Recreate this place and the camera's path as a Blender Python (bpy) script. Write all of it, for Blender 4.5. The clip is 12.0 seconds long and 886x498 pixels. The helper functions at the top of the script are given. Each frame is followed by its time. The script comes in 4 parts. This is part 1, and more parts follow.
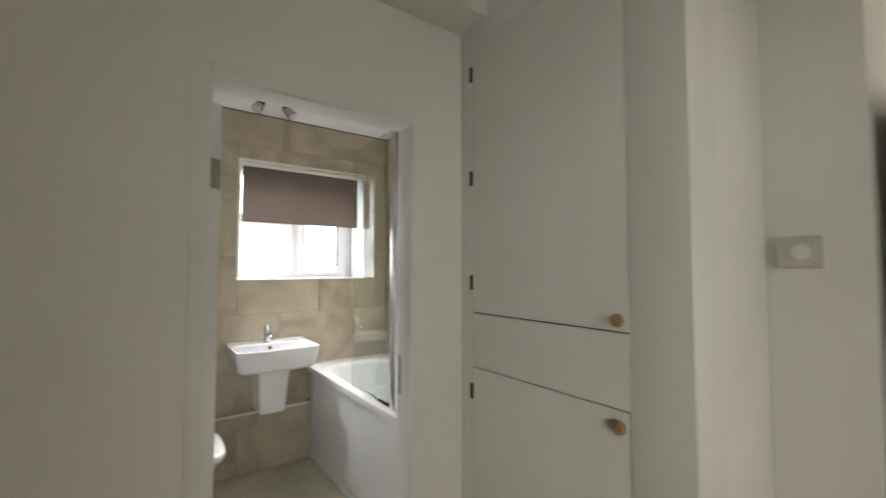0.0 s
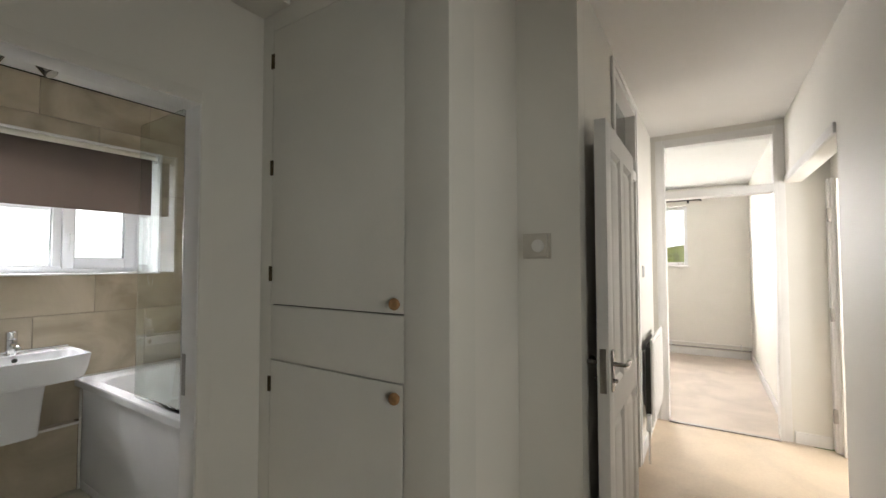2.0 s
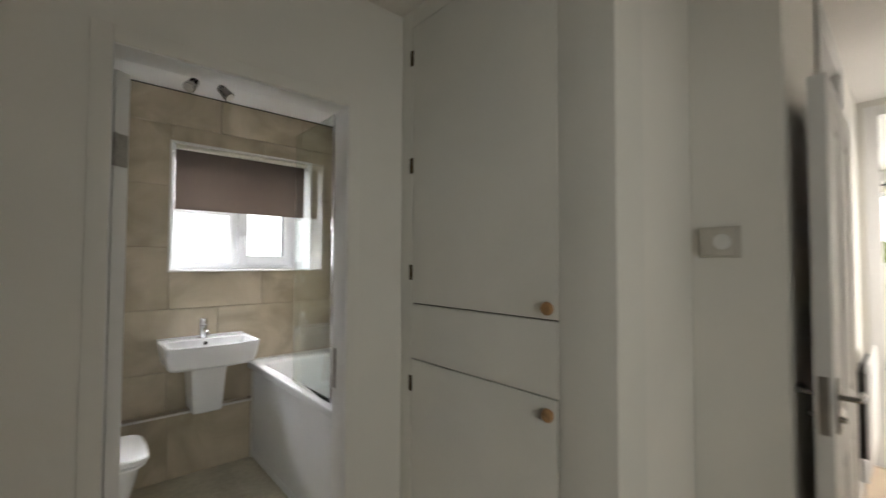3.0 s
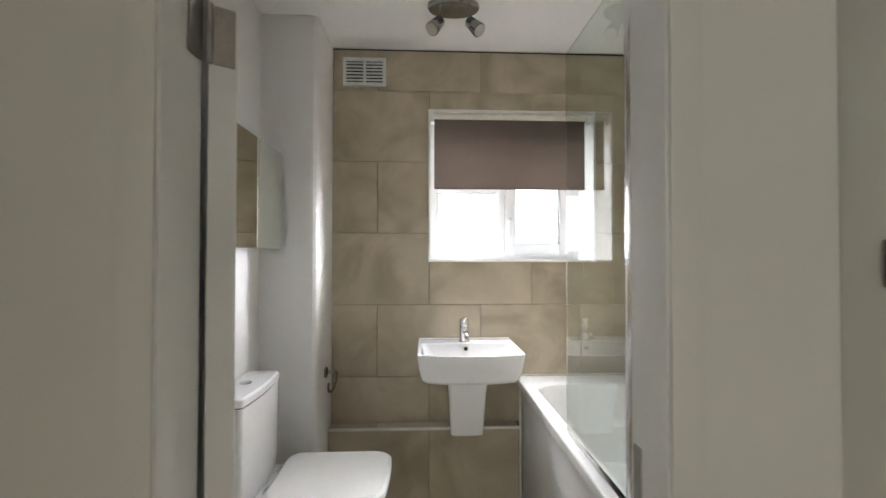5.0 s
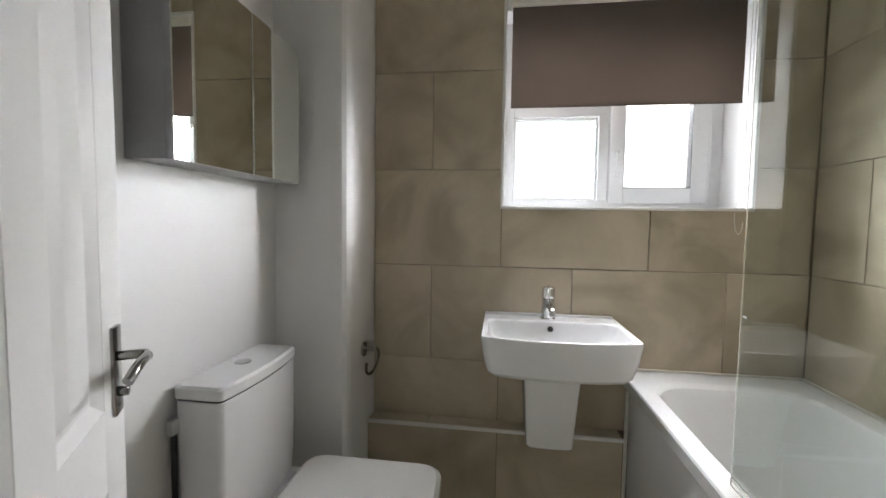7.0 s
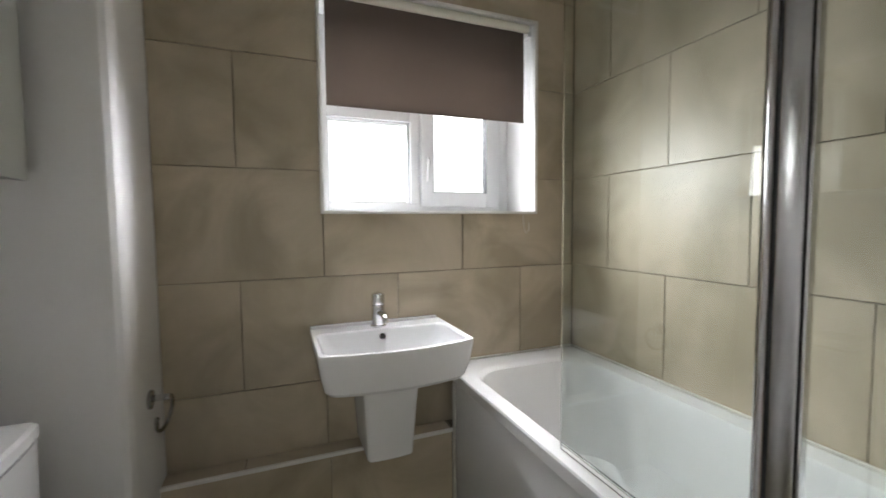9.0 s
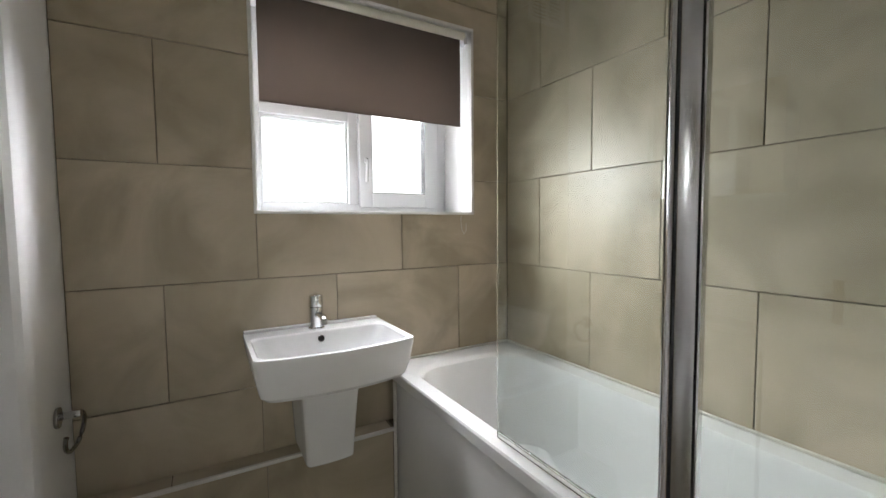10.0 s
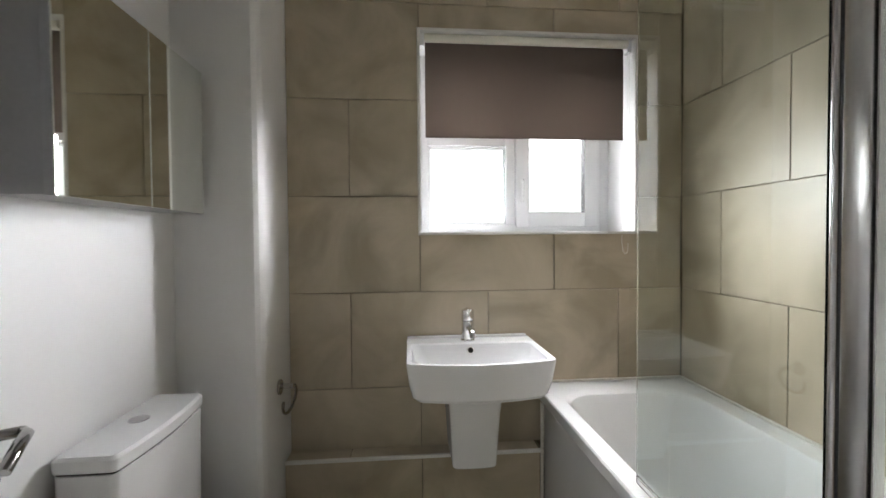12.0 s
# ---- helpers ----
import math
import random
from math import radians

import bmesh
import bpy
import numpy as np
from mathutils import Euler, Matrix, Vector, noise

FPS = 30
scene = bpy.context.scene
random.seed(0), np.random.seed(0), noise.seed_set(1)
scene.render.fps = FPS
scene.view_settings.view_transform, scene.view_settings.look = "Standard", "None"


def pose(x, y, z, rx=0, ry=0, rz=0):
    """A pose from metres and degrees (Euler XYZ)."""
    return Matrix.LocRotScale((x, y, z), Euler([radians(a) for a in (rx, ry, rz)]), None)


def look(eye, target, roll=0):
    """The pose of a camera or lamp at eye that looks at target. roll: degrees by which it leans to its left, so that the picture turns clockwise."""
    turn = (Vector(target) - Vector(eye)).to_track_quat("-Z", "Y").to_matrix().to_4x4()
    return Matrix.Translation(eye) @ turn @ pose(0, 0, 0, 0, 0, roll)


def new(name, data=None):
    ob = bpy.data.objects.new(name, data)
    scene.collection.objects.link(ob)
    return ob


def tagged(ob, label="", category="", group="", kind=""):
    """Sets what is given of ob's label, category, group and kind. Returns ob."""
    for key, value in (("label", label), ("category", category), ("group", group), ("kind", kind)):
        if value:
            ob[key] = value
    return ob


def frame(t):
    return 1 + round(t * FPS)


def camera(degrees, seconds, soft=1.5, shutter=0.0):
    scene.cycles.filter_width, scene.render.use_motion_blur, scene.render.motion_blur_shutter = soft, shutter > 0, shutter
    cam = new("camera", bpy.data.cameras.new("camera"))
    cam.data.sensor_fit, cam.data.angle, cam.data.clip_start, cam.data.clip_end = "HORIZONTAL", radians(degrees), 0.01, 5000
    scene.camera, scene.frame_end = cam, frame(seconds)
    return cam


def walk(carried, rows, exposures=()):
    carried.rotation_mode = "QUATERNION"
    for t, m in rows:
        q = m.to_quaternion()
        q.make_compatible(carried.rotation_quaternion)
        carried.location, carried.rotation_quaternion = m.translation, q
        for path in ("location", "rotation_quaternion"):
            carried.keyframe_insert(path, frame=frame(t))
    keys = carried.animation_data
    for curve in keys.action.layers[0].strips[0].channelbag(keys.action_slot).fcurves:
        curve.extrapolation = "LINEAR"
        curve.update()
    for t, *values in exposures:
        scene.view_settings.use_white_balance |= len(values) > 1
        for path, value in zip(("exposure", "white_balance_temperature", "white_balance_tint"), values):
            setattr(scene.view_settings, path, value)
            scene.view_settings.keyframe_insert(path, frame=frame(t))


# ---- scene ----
cam = camera(93.9, 12.0, shutter=0.4)
PATH = [
    (0, (1.136, 0.312, 1.431), (2.316, 1.925, 1.521), 0.0),
    (0.5, (1.17, 0.219, 1.409), (2.611, 1.602, 1.5), -0.2),
    (1, (1.189, 0.157, 1.409), (2.807, 1.331, 1.484), -0.4),
    (1.5, (1.198, 0.121, 1.409), (2.894, 1.178, 1.479), -0.3),
    (2, (1.202, 0.127, 1.409), (2.89, 1.197, 1.479), -0.1),
    (2.5, (1.201, 0.164, 1.409), (2.771, 1.401, 1.477), 0.0),
    (3, (1.241, 0.288, 1.409), (2.563, 1.787, 1.474), 0.2),
    (3.5, (1.371, 0.465, 1.404), (2.308, 2.23, 1.482), 0.2),
    (3.7, (1.408, 0.537, 1.397), (2.181, 2.38, 1.471), 0.3),
    (5.3, (1.722, 1.301, 1.377), (1.695, 3.301, 1.405), 0.3),
    (5.5, (1.742, 1.377, 1.378), (1.639, 3.373, 1.403), 0.6),
    (5.8, (1.765, 1.484, 1.35), (1.553, 3.472, 1.364), 1.0),
    (6, (1.764, 1.548, 1.319), (1.509, 3.532, 1.302), 1.0),
    (6.5, (1.745, 1.687, 1.274), (1.422, 3.658, 1.165), 0.7),
    (8.5, (1.546, 1.905, 1.278), (1.949, 3.859, 1.144), 0.5),
    (9, (1.54, 1.893, 1.296), (2.273, 3.75, 1.173), -0.5),
    (9.5, (1.514, 1.897, 1.293), (2.47, 3.649, 1.173), -0.5),
    (10, (1.528, 1.87, 1.291), (2.525, 3.6, 1.173), -0.5),
    (10.5, (1.513, 1.892, 1.3), (2.465, 3.645, 1.163), -0.5),
    (11, (1.533, 1.885, 1.312), (2.27, 3.74, 1.187), -1.1),
    (11.5, (1.586, 1.842, 1.311), (1.984, 3.8, 1.23), -1.0),
    (12, (1.649, 1.774, 1.318), (1.816, 3.767, 1.272), -0.4),
]
EXPOSURES = [(0, 0.27), (0.5, -0.05), (1.0, -0.3), (1.5, -0.33), (2.0, -0.38), (2.5, -0.43), (3.0, -0.25), (3.5, 0.07), (5.3, 0.15), (5.5, 0.12), (6.0, -0.3), (6.5, -0.45), (8.5, -0.5), (9.5, -0.5), (12, -0.45)]
walk(cam, [(t, look(eye, target, roll)) for t, eye, target, roll in PATH], EXPOSURES)

# ---- daylight ----
world = bpy.data.worlds.new("sky")
scene.world = world
world.use_nodes = True
wt = world.node_tree
sky = wt.nodes.new("ShaderNodeTexSky")
sky.sky_type, sky.sun_disc = "NISHITA", False
sky.sun_elevation, sky.sun_rotation = radians(45), radians(217)
wt.nodes["Background"].inputs["Strength"].default_value = 0.12
wt.links.new(sky.outputs[0], wt.nodes["Background"].inputs["Color"])


def lamp(name, kind, m, energy, color=(1, 1, 1), size=(1, 1)):
    data = bpy.data.lights.new(name, kind)
    data.energy, data.color = energy, color
    if kind == "AREA":
        data.shape, data.size, data.size_y = "RECTANGLE", size[0], size[1]
    ob = new(name, data)
    ob.matrix_world = m
    return ob


sun = lamp("sun", "SUN", look((0, 0, 10), (0.6, 0.8, 9.0)), 4.0, (1.0, 0.96, 0.9))
sun.data.angle = radians(2)
# daylight that enters by the openings of the place, plus an added hall fill
BATH_LIGHT = lamp("bath_window_daylight", "AREA", look((2.25, 5.8, 3.55), (2.15, 3.7, 1.7)), 1900, (0.95, 0.955, 1.0), (4.5, 2.4))
# the same sky light where it leaves the window opening below the blind: towards the bath wall, the toilet wall and the floor
for nm, eye, to, watts, size, half in (("bath_window_daylight_east", (2.19, 3.55, 1.56), (2.83, 2.69, 1.38), 3.9, (0.18, 0.40), 44), ("bath_window_daylight_west", (1.79, 3.555, 1.56), (1.12, 2.78, 1.36), 3.7, (0.12, 0.38), 37), ("bath_window_daylight_floor", (2.19, 3.55, 1.44), (2.19, 3.08, 0.56), 4.2, (0.9, 0.12), 43)):
    lamp(nm, "AREA", look(eye, to), watts, (0.935, 0.95, 1.0), size).data.spread = radians(2 * half)
BED_LIGHT = lamp("bedroom_window_daylight", "AREA", look((9.2, 1.62, 1.95), (6.0, 0.2, 1.0)), 420, (1.0, 0.965, 0.945), (1.3, 0.95))
# added lamp that brightens the hall from an unseen, invented room
HALL_FILL = lamp("hall_fill", "AREA", look((0.8, -2.0, 1.5), (2.0, 0.9, 1.35)), 31, (0.965, 0.985, 0.935), (1.5, 1.4))
# stands in for daylight through the side doorway; its room is unseen
LOBBY_LIGHT = lamp("side_room_daylight", "AREA", look((4.7, -1.7, 1.6), (4.5, 0.5, 1.5)), 80, (1.0, 0.968, 0.94), (1.2, 1.3))


# ---- materials ----
def material(name, color, rough=0.5, metal=0.0, vary=0.06, scale=3.0, fine=60.0, bump=0.05, dist=0.002, tint=None, spec=0.5, coat=0.0, per_piece=0.0, swirl=0.6, grain=None):
    """A painted or natural surface: soft stains, fine grain, bump and uneven gloss."""
    mat = bpy.data.materials.new(name)
    mat.use_nodes = True
    nt = mat.node_tree
    b = nt.nodes["Principled BSDF"]
    geo = nt.nodes.new("ShaderNodeNewGeometry")
    n1, n2 = nt.nodes.new("ShaderNodeTexNoise"), nt.nodes.new("ShaderNodeTexNoise")
    n1.inputs["Scale"].default_value, n1.inputs["Detail"].default_value, n1.inputs["Distortion"].default_value = scale, 5, swirl
    n2.inputs["Scale"].default_value, n2.inputs["Detail"].default_value = fine, 4
    if per_piece:
        info = nt.nodes.new("ShaderNodeObjectInfo")
        off = nt.nodes.new("ShaderNodeVectorMath")
        off.operation = "MULTIPLY_ADD"
        off.inputs[1].default_value = (37, 53, 71)
        nt.links.new(info.outputs["Random"], off.inputs[0])
        nt.links.new(geo.outputs["Position"], off.inputs[2])
        vec = off.outputs[0]
    else:
        vec = geo.outputs["Position"]
    nt.links.new(vec, n1.inputs["Vector"])
    nt.links.new(vec, n2.inputs["Vector"])
    ramp = nt.nodes.new("ShaderNodeValToRGB")
    dark = tint or tuple(c * (1 - vary) for c in color)
    ramp.color_ramp.elements[0].color = (*dark, 1)
    ramp.color_ramp.elements[1].color = (*[min(1, c * (1 + vary * 0.5)) for c in color], 1)
    ramp.color_ramp.elements[0].position, ramp.color_ramp.elements[1].position = 0.36, 0.62
    nt.links.new(n1.outputs["Fac"], ramp.inputs["Fac"])
    mix = nt.nodes.new("ShaderNodeMix")
    mix.data_type, mix.blend_type = "RGBA", "OVERLAY"
    mix.inputs["Factor"].default_value = min(0.5, vary * 1.2) if grain is None else grain
    nt.links.new(ramp.outputs["Color"], mix.inputs["A"])
    nt.links.new(n2.outputs["Fac"], mix.inputs["B"])
    nt.links.new(mix.outputs["Result"], b.inputs["Base Color"])
    rr = nt.nodes.new("ShaderNodeMapRange")
    rr.inputs["To Min"].default_value, rr.inputs["To Max"].default_value = max(0.02, rough * 0.85), min(1, rough * 1.15)
    nt.links.new(n1.outputs["Fac"], rr.inputs["Value"])
    nt.links.new(rr.outputs["Result"], b.inputs["Roughness"])
    b.inputs["Metallic"].default_value, b.inputs["Specular IOR Level"].default_value, b.inputs["Coat Weight"].default_value = metal, spec, coat
    if bump:
        bp = nt.nodes.new("ShaderNodeBump")
        bp.inputs["Strength"].default_value, bp.inputs["Distance"].default_value = bump, dist
        nt.links.new(n2.outputs["Fac"], bp.inputs["Height"])
        nt.links.new(bp.outputs["Normal"], b.inputs["Normal"])
    return mat


def glass_material(name, color, rough=0.0):
    mat = bpy.data.materials.new(name)
    mat.use_nodes = True
    b = mat.node_tree.nodes["Principled BSDF"]
    b.inputs["Base Color"].default_value = (*color, 1)
    b.inputs["Roughness"].default_value, b.inputs["Transmission Weight"].default_value, b.inputs["IOR"].default_value = rough, 1.0, 1.5
    return mat


WALL = material("warm_white_emulsion", (0.78, 0.76, 0.708), 0.62, vary=0.035, scale=1.3, fine=140, bump=0.12, dist=0.001)
BATHWALL = material("white_emulsion", (0.86, 0.855, 0.845), 0.5, vary=0.03, scale=1.6, fine=130, bump=0.1, dist=0.001)
CEIL = material("white_ceiling_paint", (0.84, 0.83, 0.81), 0.75, vary=0.03, scale=1.1, fine=120, bump=0.1, dist=0.001)
GLOSS = material("white_gloss_paint", (0.79, 0.78, 0.765), 0.5, vary=0.03, scale=2.5, fine=45, bump=0.06, dist=0.001)
CUPBOARD = material("painted_cupboard_board", (0.755, 0.742, 0.69), 0.45, vary=0.04, scale=1.8, fine=80, bump=0.08, dist=0.001)
TILE = material("beige_stone_effect_tile", (0.49, 0.42, 0.315), 0.40, vary=0.14, scale=2.6, fine=14, bump=0.0, grain=0.04, tint=(0.36, 0.305, 0.215), per_piece=1.0, swirl=1.0)
GROUT = material("brown_grey_grout", (0.21, 0.175, 0.135), 0.85, vary=0.2, scale=8, fine=90, bump=0.2)
FLOORTILE = material("beige_stone_floor", (0.47, 0.43, 0.33), 0.35, vary=0.2, scale=2.2, fine=30, bump=0.06, tint=(0.35, 0.315, 0.235))
LAMINATE = material("pale_hall_flooring", (0.62, 0.50, 0.37), 0.32, vary=0.1, scale=2.4, fine=50, bump=0.05)
CARPET = material("beige_carpet", (0.60, 0.52, 0.45), 0.95, vary=0.1, scale=3, fine=260, bump=0.5, dist=0.004)
PORCELAIN = material("white_glazed_ceramic", (0.83, 0.83, 0.83), 0.1, vary=0.012, scale=4, fine=20, bump=0.0)
ACRYLIC = material("white_bath_acrylic", (0.80, 0.80, 0.79), 0.14, vary=0.015, scale=3, fine=30, bump=0.0)
BATHPANEL = material("white_bath_panel", (0.74, 0.735, 0.73), 0.3, vary=0.03, scale=3, fine=60, bump=0.03)
SEAT = material("white_plastic_seat", (0.84, 0.835, 0.82), 0.22, vary=0.015, scale=4, fine=40, bump=0.0)
UPVC = material("white_window_plastic", (0.79, 0.795, 0.80), 0.25, vary=0.015, scale=4, fine=60, bump=0.0)
CHROME = material("polished_chrome", (0.72, 0.72, 0.73), 0.08, metal=1.0, vary=0.05, scale=14, fine=90, bump=0.0)
# chrome with the dark reflections of its surroundings put into the base colour
DARKCHROME = material("dark_reflection_chrome", (0.34, 0.33, 0.32), 0.14, metal=1.0, vary=0.15, scale=14, fine=90, bump=0.0)
BRASS = material("aged_dark_brass", (0.10, 0.075, 0.04), 0.45, metal=0.7, vary=0.25, scale=20, fine=120, bump=0.05)
STEEL = material("brushed_steel", (0.42, 0.40, 0.38), 0.35, metal=1.0, vary=0.15, scale=16, fine=160, bump=0.05)
ALU = material("polished_screen_profile", (0.70, 0.70, 0.71), 0.22, metal=1.0, vary=0.06, scale=10, fine=120, bump=0.0)
BLACKRUB = material("black_rubber_seal", (0.02, 0.02, 0.02), 0.6, vary=0.2, scale=9)
BLACKMETAL = material("black_painted_metal", (0.025, 0.025, 0.027), 0.35, vary=0.2, scale=9)
WOOD = material("turned_light_wood", (0.36, 0.20, 0.09), 0.45, vary=0.3, scale=18, fine=70, bump=0.1)
BLIND = material("taupe_blind_fabric", (0.150, 0.124, 0.107), 0.9, vary=0.05, scale=3, fine=420, bump=0.25, dist=0.0006)
ROLLER = material("cream_blind_roller", (0.72, 0.69, 0.60), 0.7, vary=0.05, scale=5, fine=200, bump=0.1)
CABSIDE = material("grey_cabinet_carcass", (0.42, 0.42, 0.425), 0.35, metal=0.35, vary=0.06, scale=5, fine=90, bump=0.03)
TRIMWHITE = material("white_tile_trim", (0.78, 0.77, 0.74), 0.35, vary=0.06, scale=9, fine=60, bump=0.03)
SEALANT = material("aged_white_sealant", (0.70, 0.68, 0.62), 0.45, vary=0.12, scale=14, fine=70, bump=0.06)
# near-black colour that paints the shade inside narrow gaps and holes
GAP_SHADE = material("gap_shade", (0.03, 0.027, 0.024), 0.9, vary=0.2)
HEDGE = material("far_hedge_leaves", (0.20, 0.23, 0.05), 0.8, vary=0.5, scale=1.6, fine=9, bump=0.3, dist=0.1)
GRASS = material("grass_ground", (0.09, 0.12, 0.04), 0.9, vary=0.4, scale=0.6, fine=14, bump=0.3, dist=0.05)
CREAMPLASTIC = material("cream_plastic", (0.56, 0.53, 0.47), 0.4, vary=0.05, scale=20, fine=90)
BACKDROP = bpy.data.materials.new("overcast_sky_backdrop")
BACKDROP.use_nodes = True
BACKDROP.node_tree.nodes["Principled BSDF"].inputs["Base Color"].default_value = (0.8, 0.8, 0.8, 1)
BACKDROP.node_tree.nodes["Principled BSDF"].inputs["Emission Color"].default_value = (0.94, 0.97, 1.0, 1)
BACKDROP.node_tree.nodes["Principled BSDF"].inputs["Emission Strength"].default_value = 1.5
MIRROR = bpy.data.materials.new("mirror_glass")
MIRROR.use_nodes = True
MIRROR.node_tree.nodes["Principled BSDF"].inputs["Base Color"].default_value = (0.80, 0.81, 0.76, 1)
MIRROR.node_tree.nodes["Principled BSDF"].inputs["Metallic"].default_value = 1.0
MIRROR.node_tree.nodes["Principled BSDF"].inputs["Roughness"].default_value = 0.012
SCREEN_GLASS = glass_material("screen_glass", (0.88, 0.945, 0.92))
FROSTED = glass_material("obscured_window_glass", (0.98, 0.99, 0.98), 0.22)
CLEAR = glass_material("clear_glass", (0.97, 0.99, 0.98))

# ---- builders ----
BASE = {}


def thing(name, loc, label="", category="", group="", kind=""):
    """An Empty at the foot of a thing."""
    ob = new(name)
    ob.location = loc
    ob.empty_display_size = 0.05
    BASE[ob.name] = Vector(loc)
    return tagged(ob, label, category, group, kind)


def mesh_object(name, bm, mat, origin, smooth=False):
    bmesh.ops.recalc_face_normals(bm, faces=bm.faces)
    bmesh.ops.translate(bm, vec=-Vector(origin), verts=bm.verts)
    me = bpy.data.meshes.new(name)
    bm.to_mesh(me)
    bm.free()
    me.materials.append(mat)
    if smooth:
        for p in me.polygons:
            p.use_smooth = True
        me.set_sharp_from_angle(angle=radians(26))
    return new(name, me)


def part(name, bm, mat, parent, label="", smooth=True):
    """One mesh under a thing or under a part; bm is in world metres."""
    ob = mesh_object(name, bm, mat, BASE[parent.name], smooth)
    ob.parent = parent
    BASE[ob.name] = BASE[parent.name]
    return tagged(ob, label)


def solid(name, bm, mat, label="", category="", kind="", group="", smooth=True, origin=(0, 0, 0)):
    ob = mesh_object(name, bm, mat, origin, smooth)
    ob.location = origin
    BASE[ob.name] = Vector(origin)
    return tagged(ob, label, category, group, kind)


def box(x0, x1, y0, y1, z0, z1, bevel=0.0, segs=2, bm=None):
    bm2 = bmesh.new()
    bmesh.ops.create_cube(bm2, size=1, matrix=Matrix.Translation(((x0 + x1) / 2, (y0 + y1) / 2, (z0 + z1) / 2)) @ Matrix.Diagonal((x1 - x0, y1 - y0, z1 - z0, 1)))
    if bevel:
        bmesh.ops.bevel(bm2, geom=bm2.edges[:], offset=bevel, segments=segs, affect="EDGES", profile=0.6)
    return join(bm, bm2) if bm else bm2


def join(a, b):
    me = bpy.data.meshes.new("scrap")
    b.to_mesh(me)
    b.free()
    a.from_mesh(me)
    bpy.data.meshes.remove(me)
    return a


def rod(p, q, r, r2=None, segs=20, bevel=0.0):
    p, q = Vector(p), Vector(q)
    bm = bmesh.new()
    m = Matrix.Translation((p + q) / 2) @ (q - p).to_track_quat("Z", "Y").to_matrix().to_4x4()
    bmesh.ops.create_cone(bm, cap_ends=True, segments=segs, radius1=r, radius2=r if r2 is None else r2, depth=(q - p).length, matrix=m)
    if bevel:
        caps = [e for e in bm.edges if any(len(f.verts) > 4 for f in e.link_faces)]
        bmesh.ops.bevel(bm, geom=caps, offset=bevel, segments=3, affect="EDGES", profile=0.5)
    return bm


def tube(points, r, segs=18, bm=None):
    """A bent pipe along points."""
    bm = bm or bmesh.new()
    pts = [Vector(p) for p in points]
    rings = []
    up = Vector((0.3, 0.5, 0.81))
    for i, p in enumerate(pts):
        d = (pts[min(i + 1, len(pts) - 1)] - pts[max(i - 1, 0)]).normalized()
        a = d.cross(up).normalized()
        b = d.cross(a).normalized()
        rings.append([bm.verts.new(p + r * (math.cos(2 * math.pi * k / segs) * a + math.sin(2 * math.pi * k / segs) * b)) for k in range(segs)])
    skin(bm, rings, True, True)
    return bm


def skin(bm, rings, cap_start=False, cap_end=False):
    n = len(rings[0])
    for a, b in zip(rings, rings[1:]):
        for k in range(n):
            bm.faces.new((a[k], a[(k + 1) % n], b[(k + 1) % n], b[k]))
    if cap_start:
        bm.faces.new(rings[0][::-1])
    if cap_end:
        bm.faces.new(rings[-1])


def rounded(x0, x1, y0, y1, r, z, n=8, bow=0.0, bow_side="-y"):
    """Outline of a rounded rectangle at height z, with one side bowed outwards."""
    r = min(r, (x1 - x0) / 2 - 1e-4, (y1 - y0) / 2 - 1e-4)
    out = []
    for cx, cy, a0 in ((x1 - r, y1 - r, 0), (x0 + r, y1 - r, 90), (x0 + r, y0 + r, 180), (x1 - r, y0 + r, 270)):
        for k in range(n + 1):
            a = radians(a0 + 90 * k / n)
            out.append([cx + r * math.cos(a), cy + r * math.sin(a), z])
    # extra points along the straight sides
    full = []
    for i0, (p, q) in enumerate(zip(out, out[1:] + out[:1])):
        full.append(p)
        if i0 % (n + 1) == n:
            full += [[p[i] + (q[i] - p[i]) * k / 6 for i in range(3)] for k in range(1, 6)]
    if bow:
        for p in full:
            if bow_side == "-y":
                u, w = (p[0] - (x0 + x1) / 2) / ((x1 - x0) / 2), (y1 - p[1]) / (y1 - y0)
                p[1] -= bow * (1 - u * u) * max(0, w)
            else:
                u, w = (p[1] - (y0 + y1) / 2) / ((y1 - y0) / 2), (p[0] - x0) / (x1 - x0)
                p[0] += bow * (1 - u * u) * max(0, w)
    return full


def loft(outlines, cap_start=True, cap_end=True):
    bm = bmesh.new()
    skin(bm, [[bm.verts.new(p) for p in o] for o in outlines], cap_start, cap_end)
    return bm


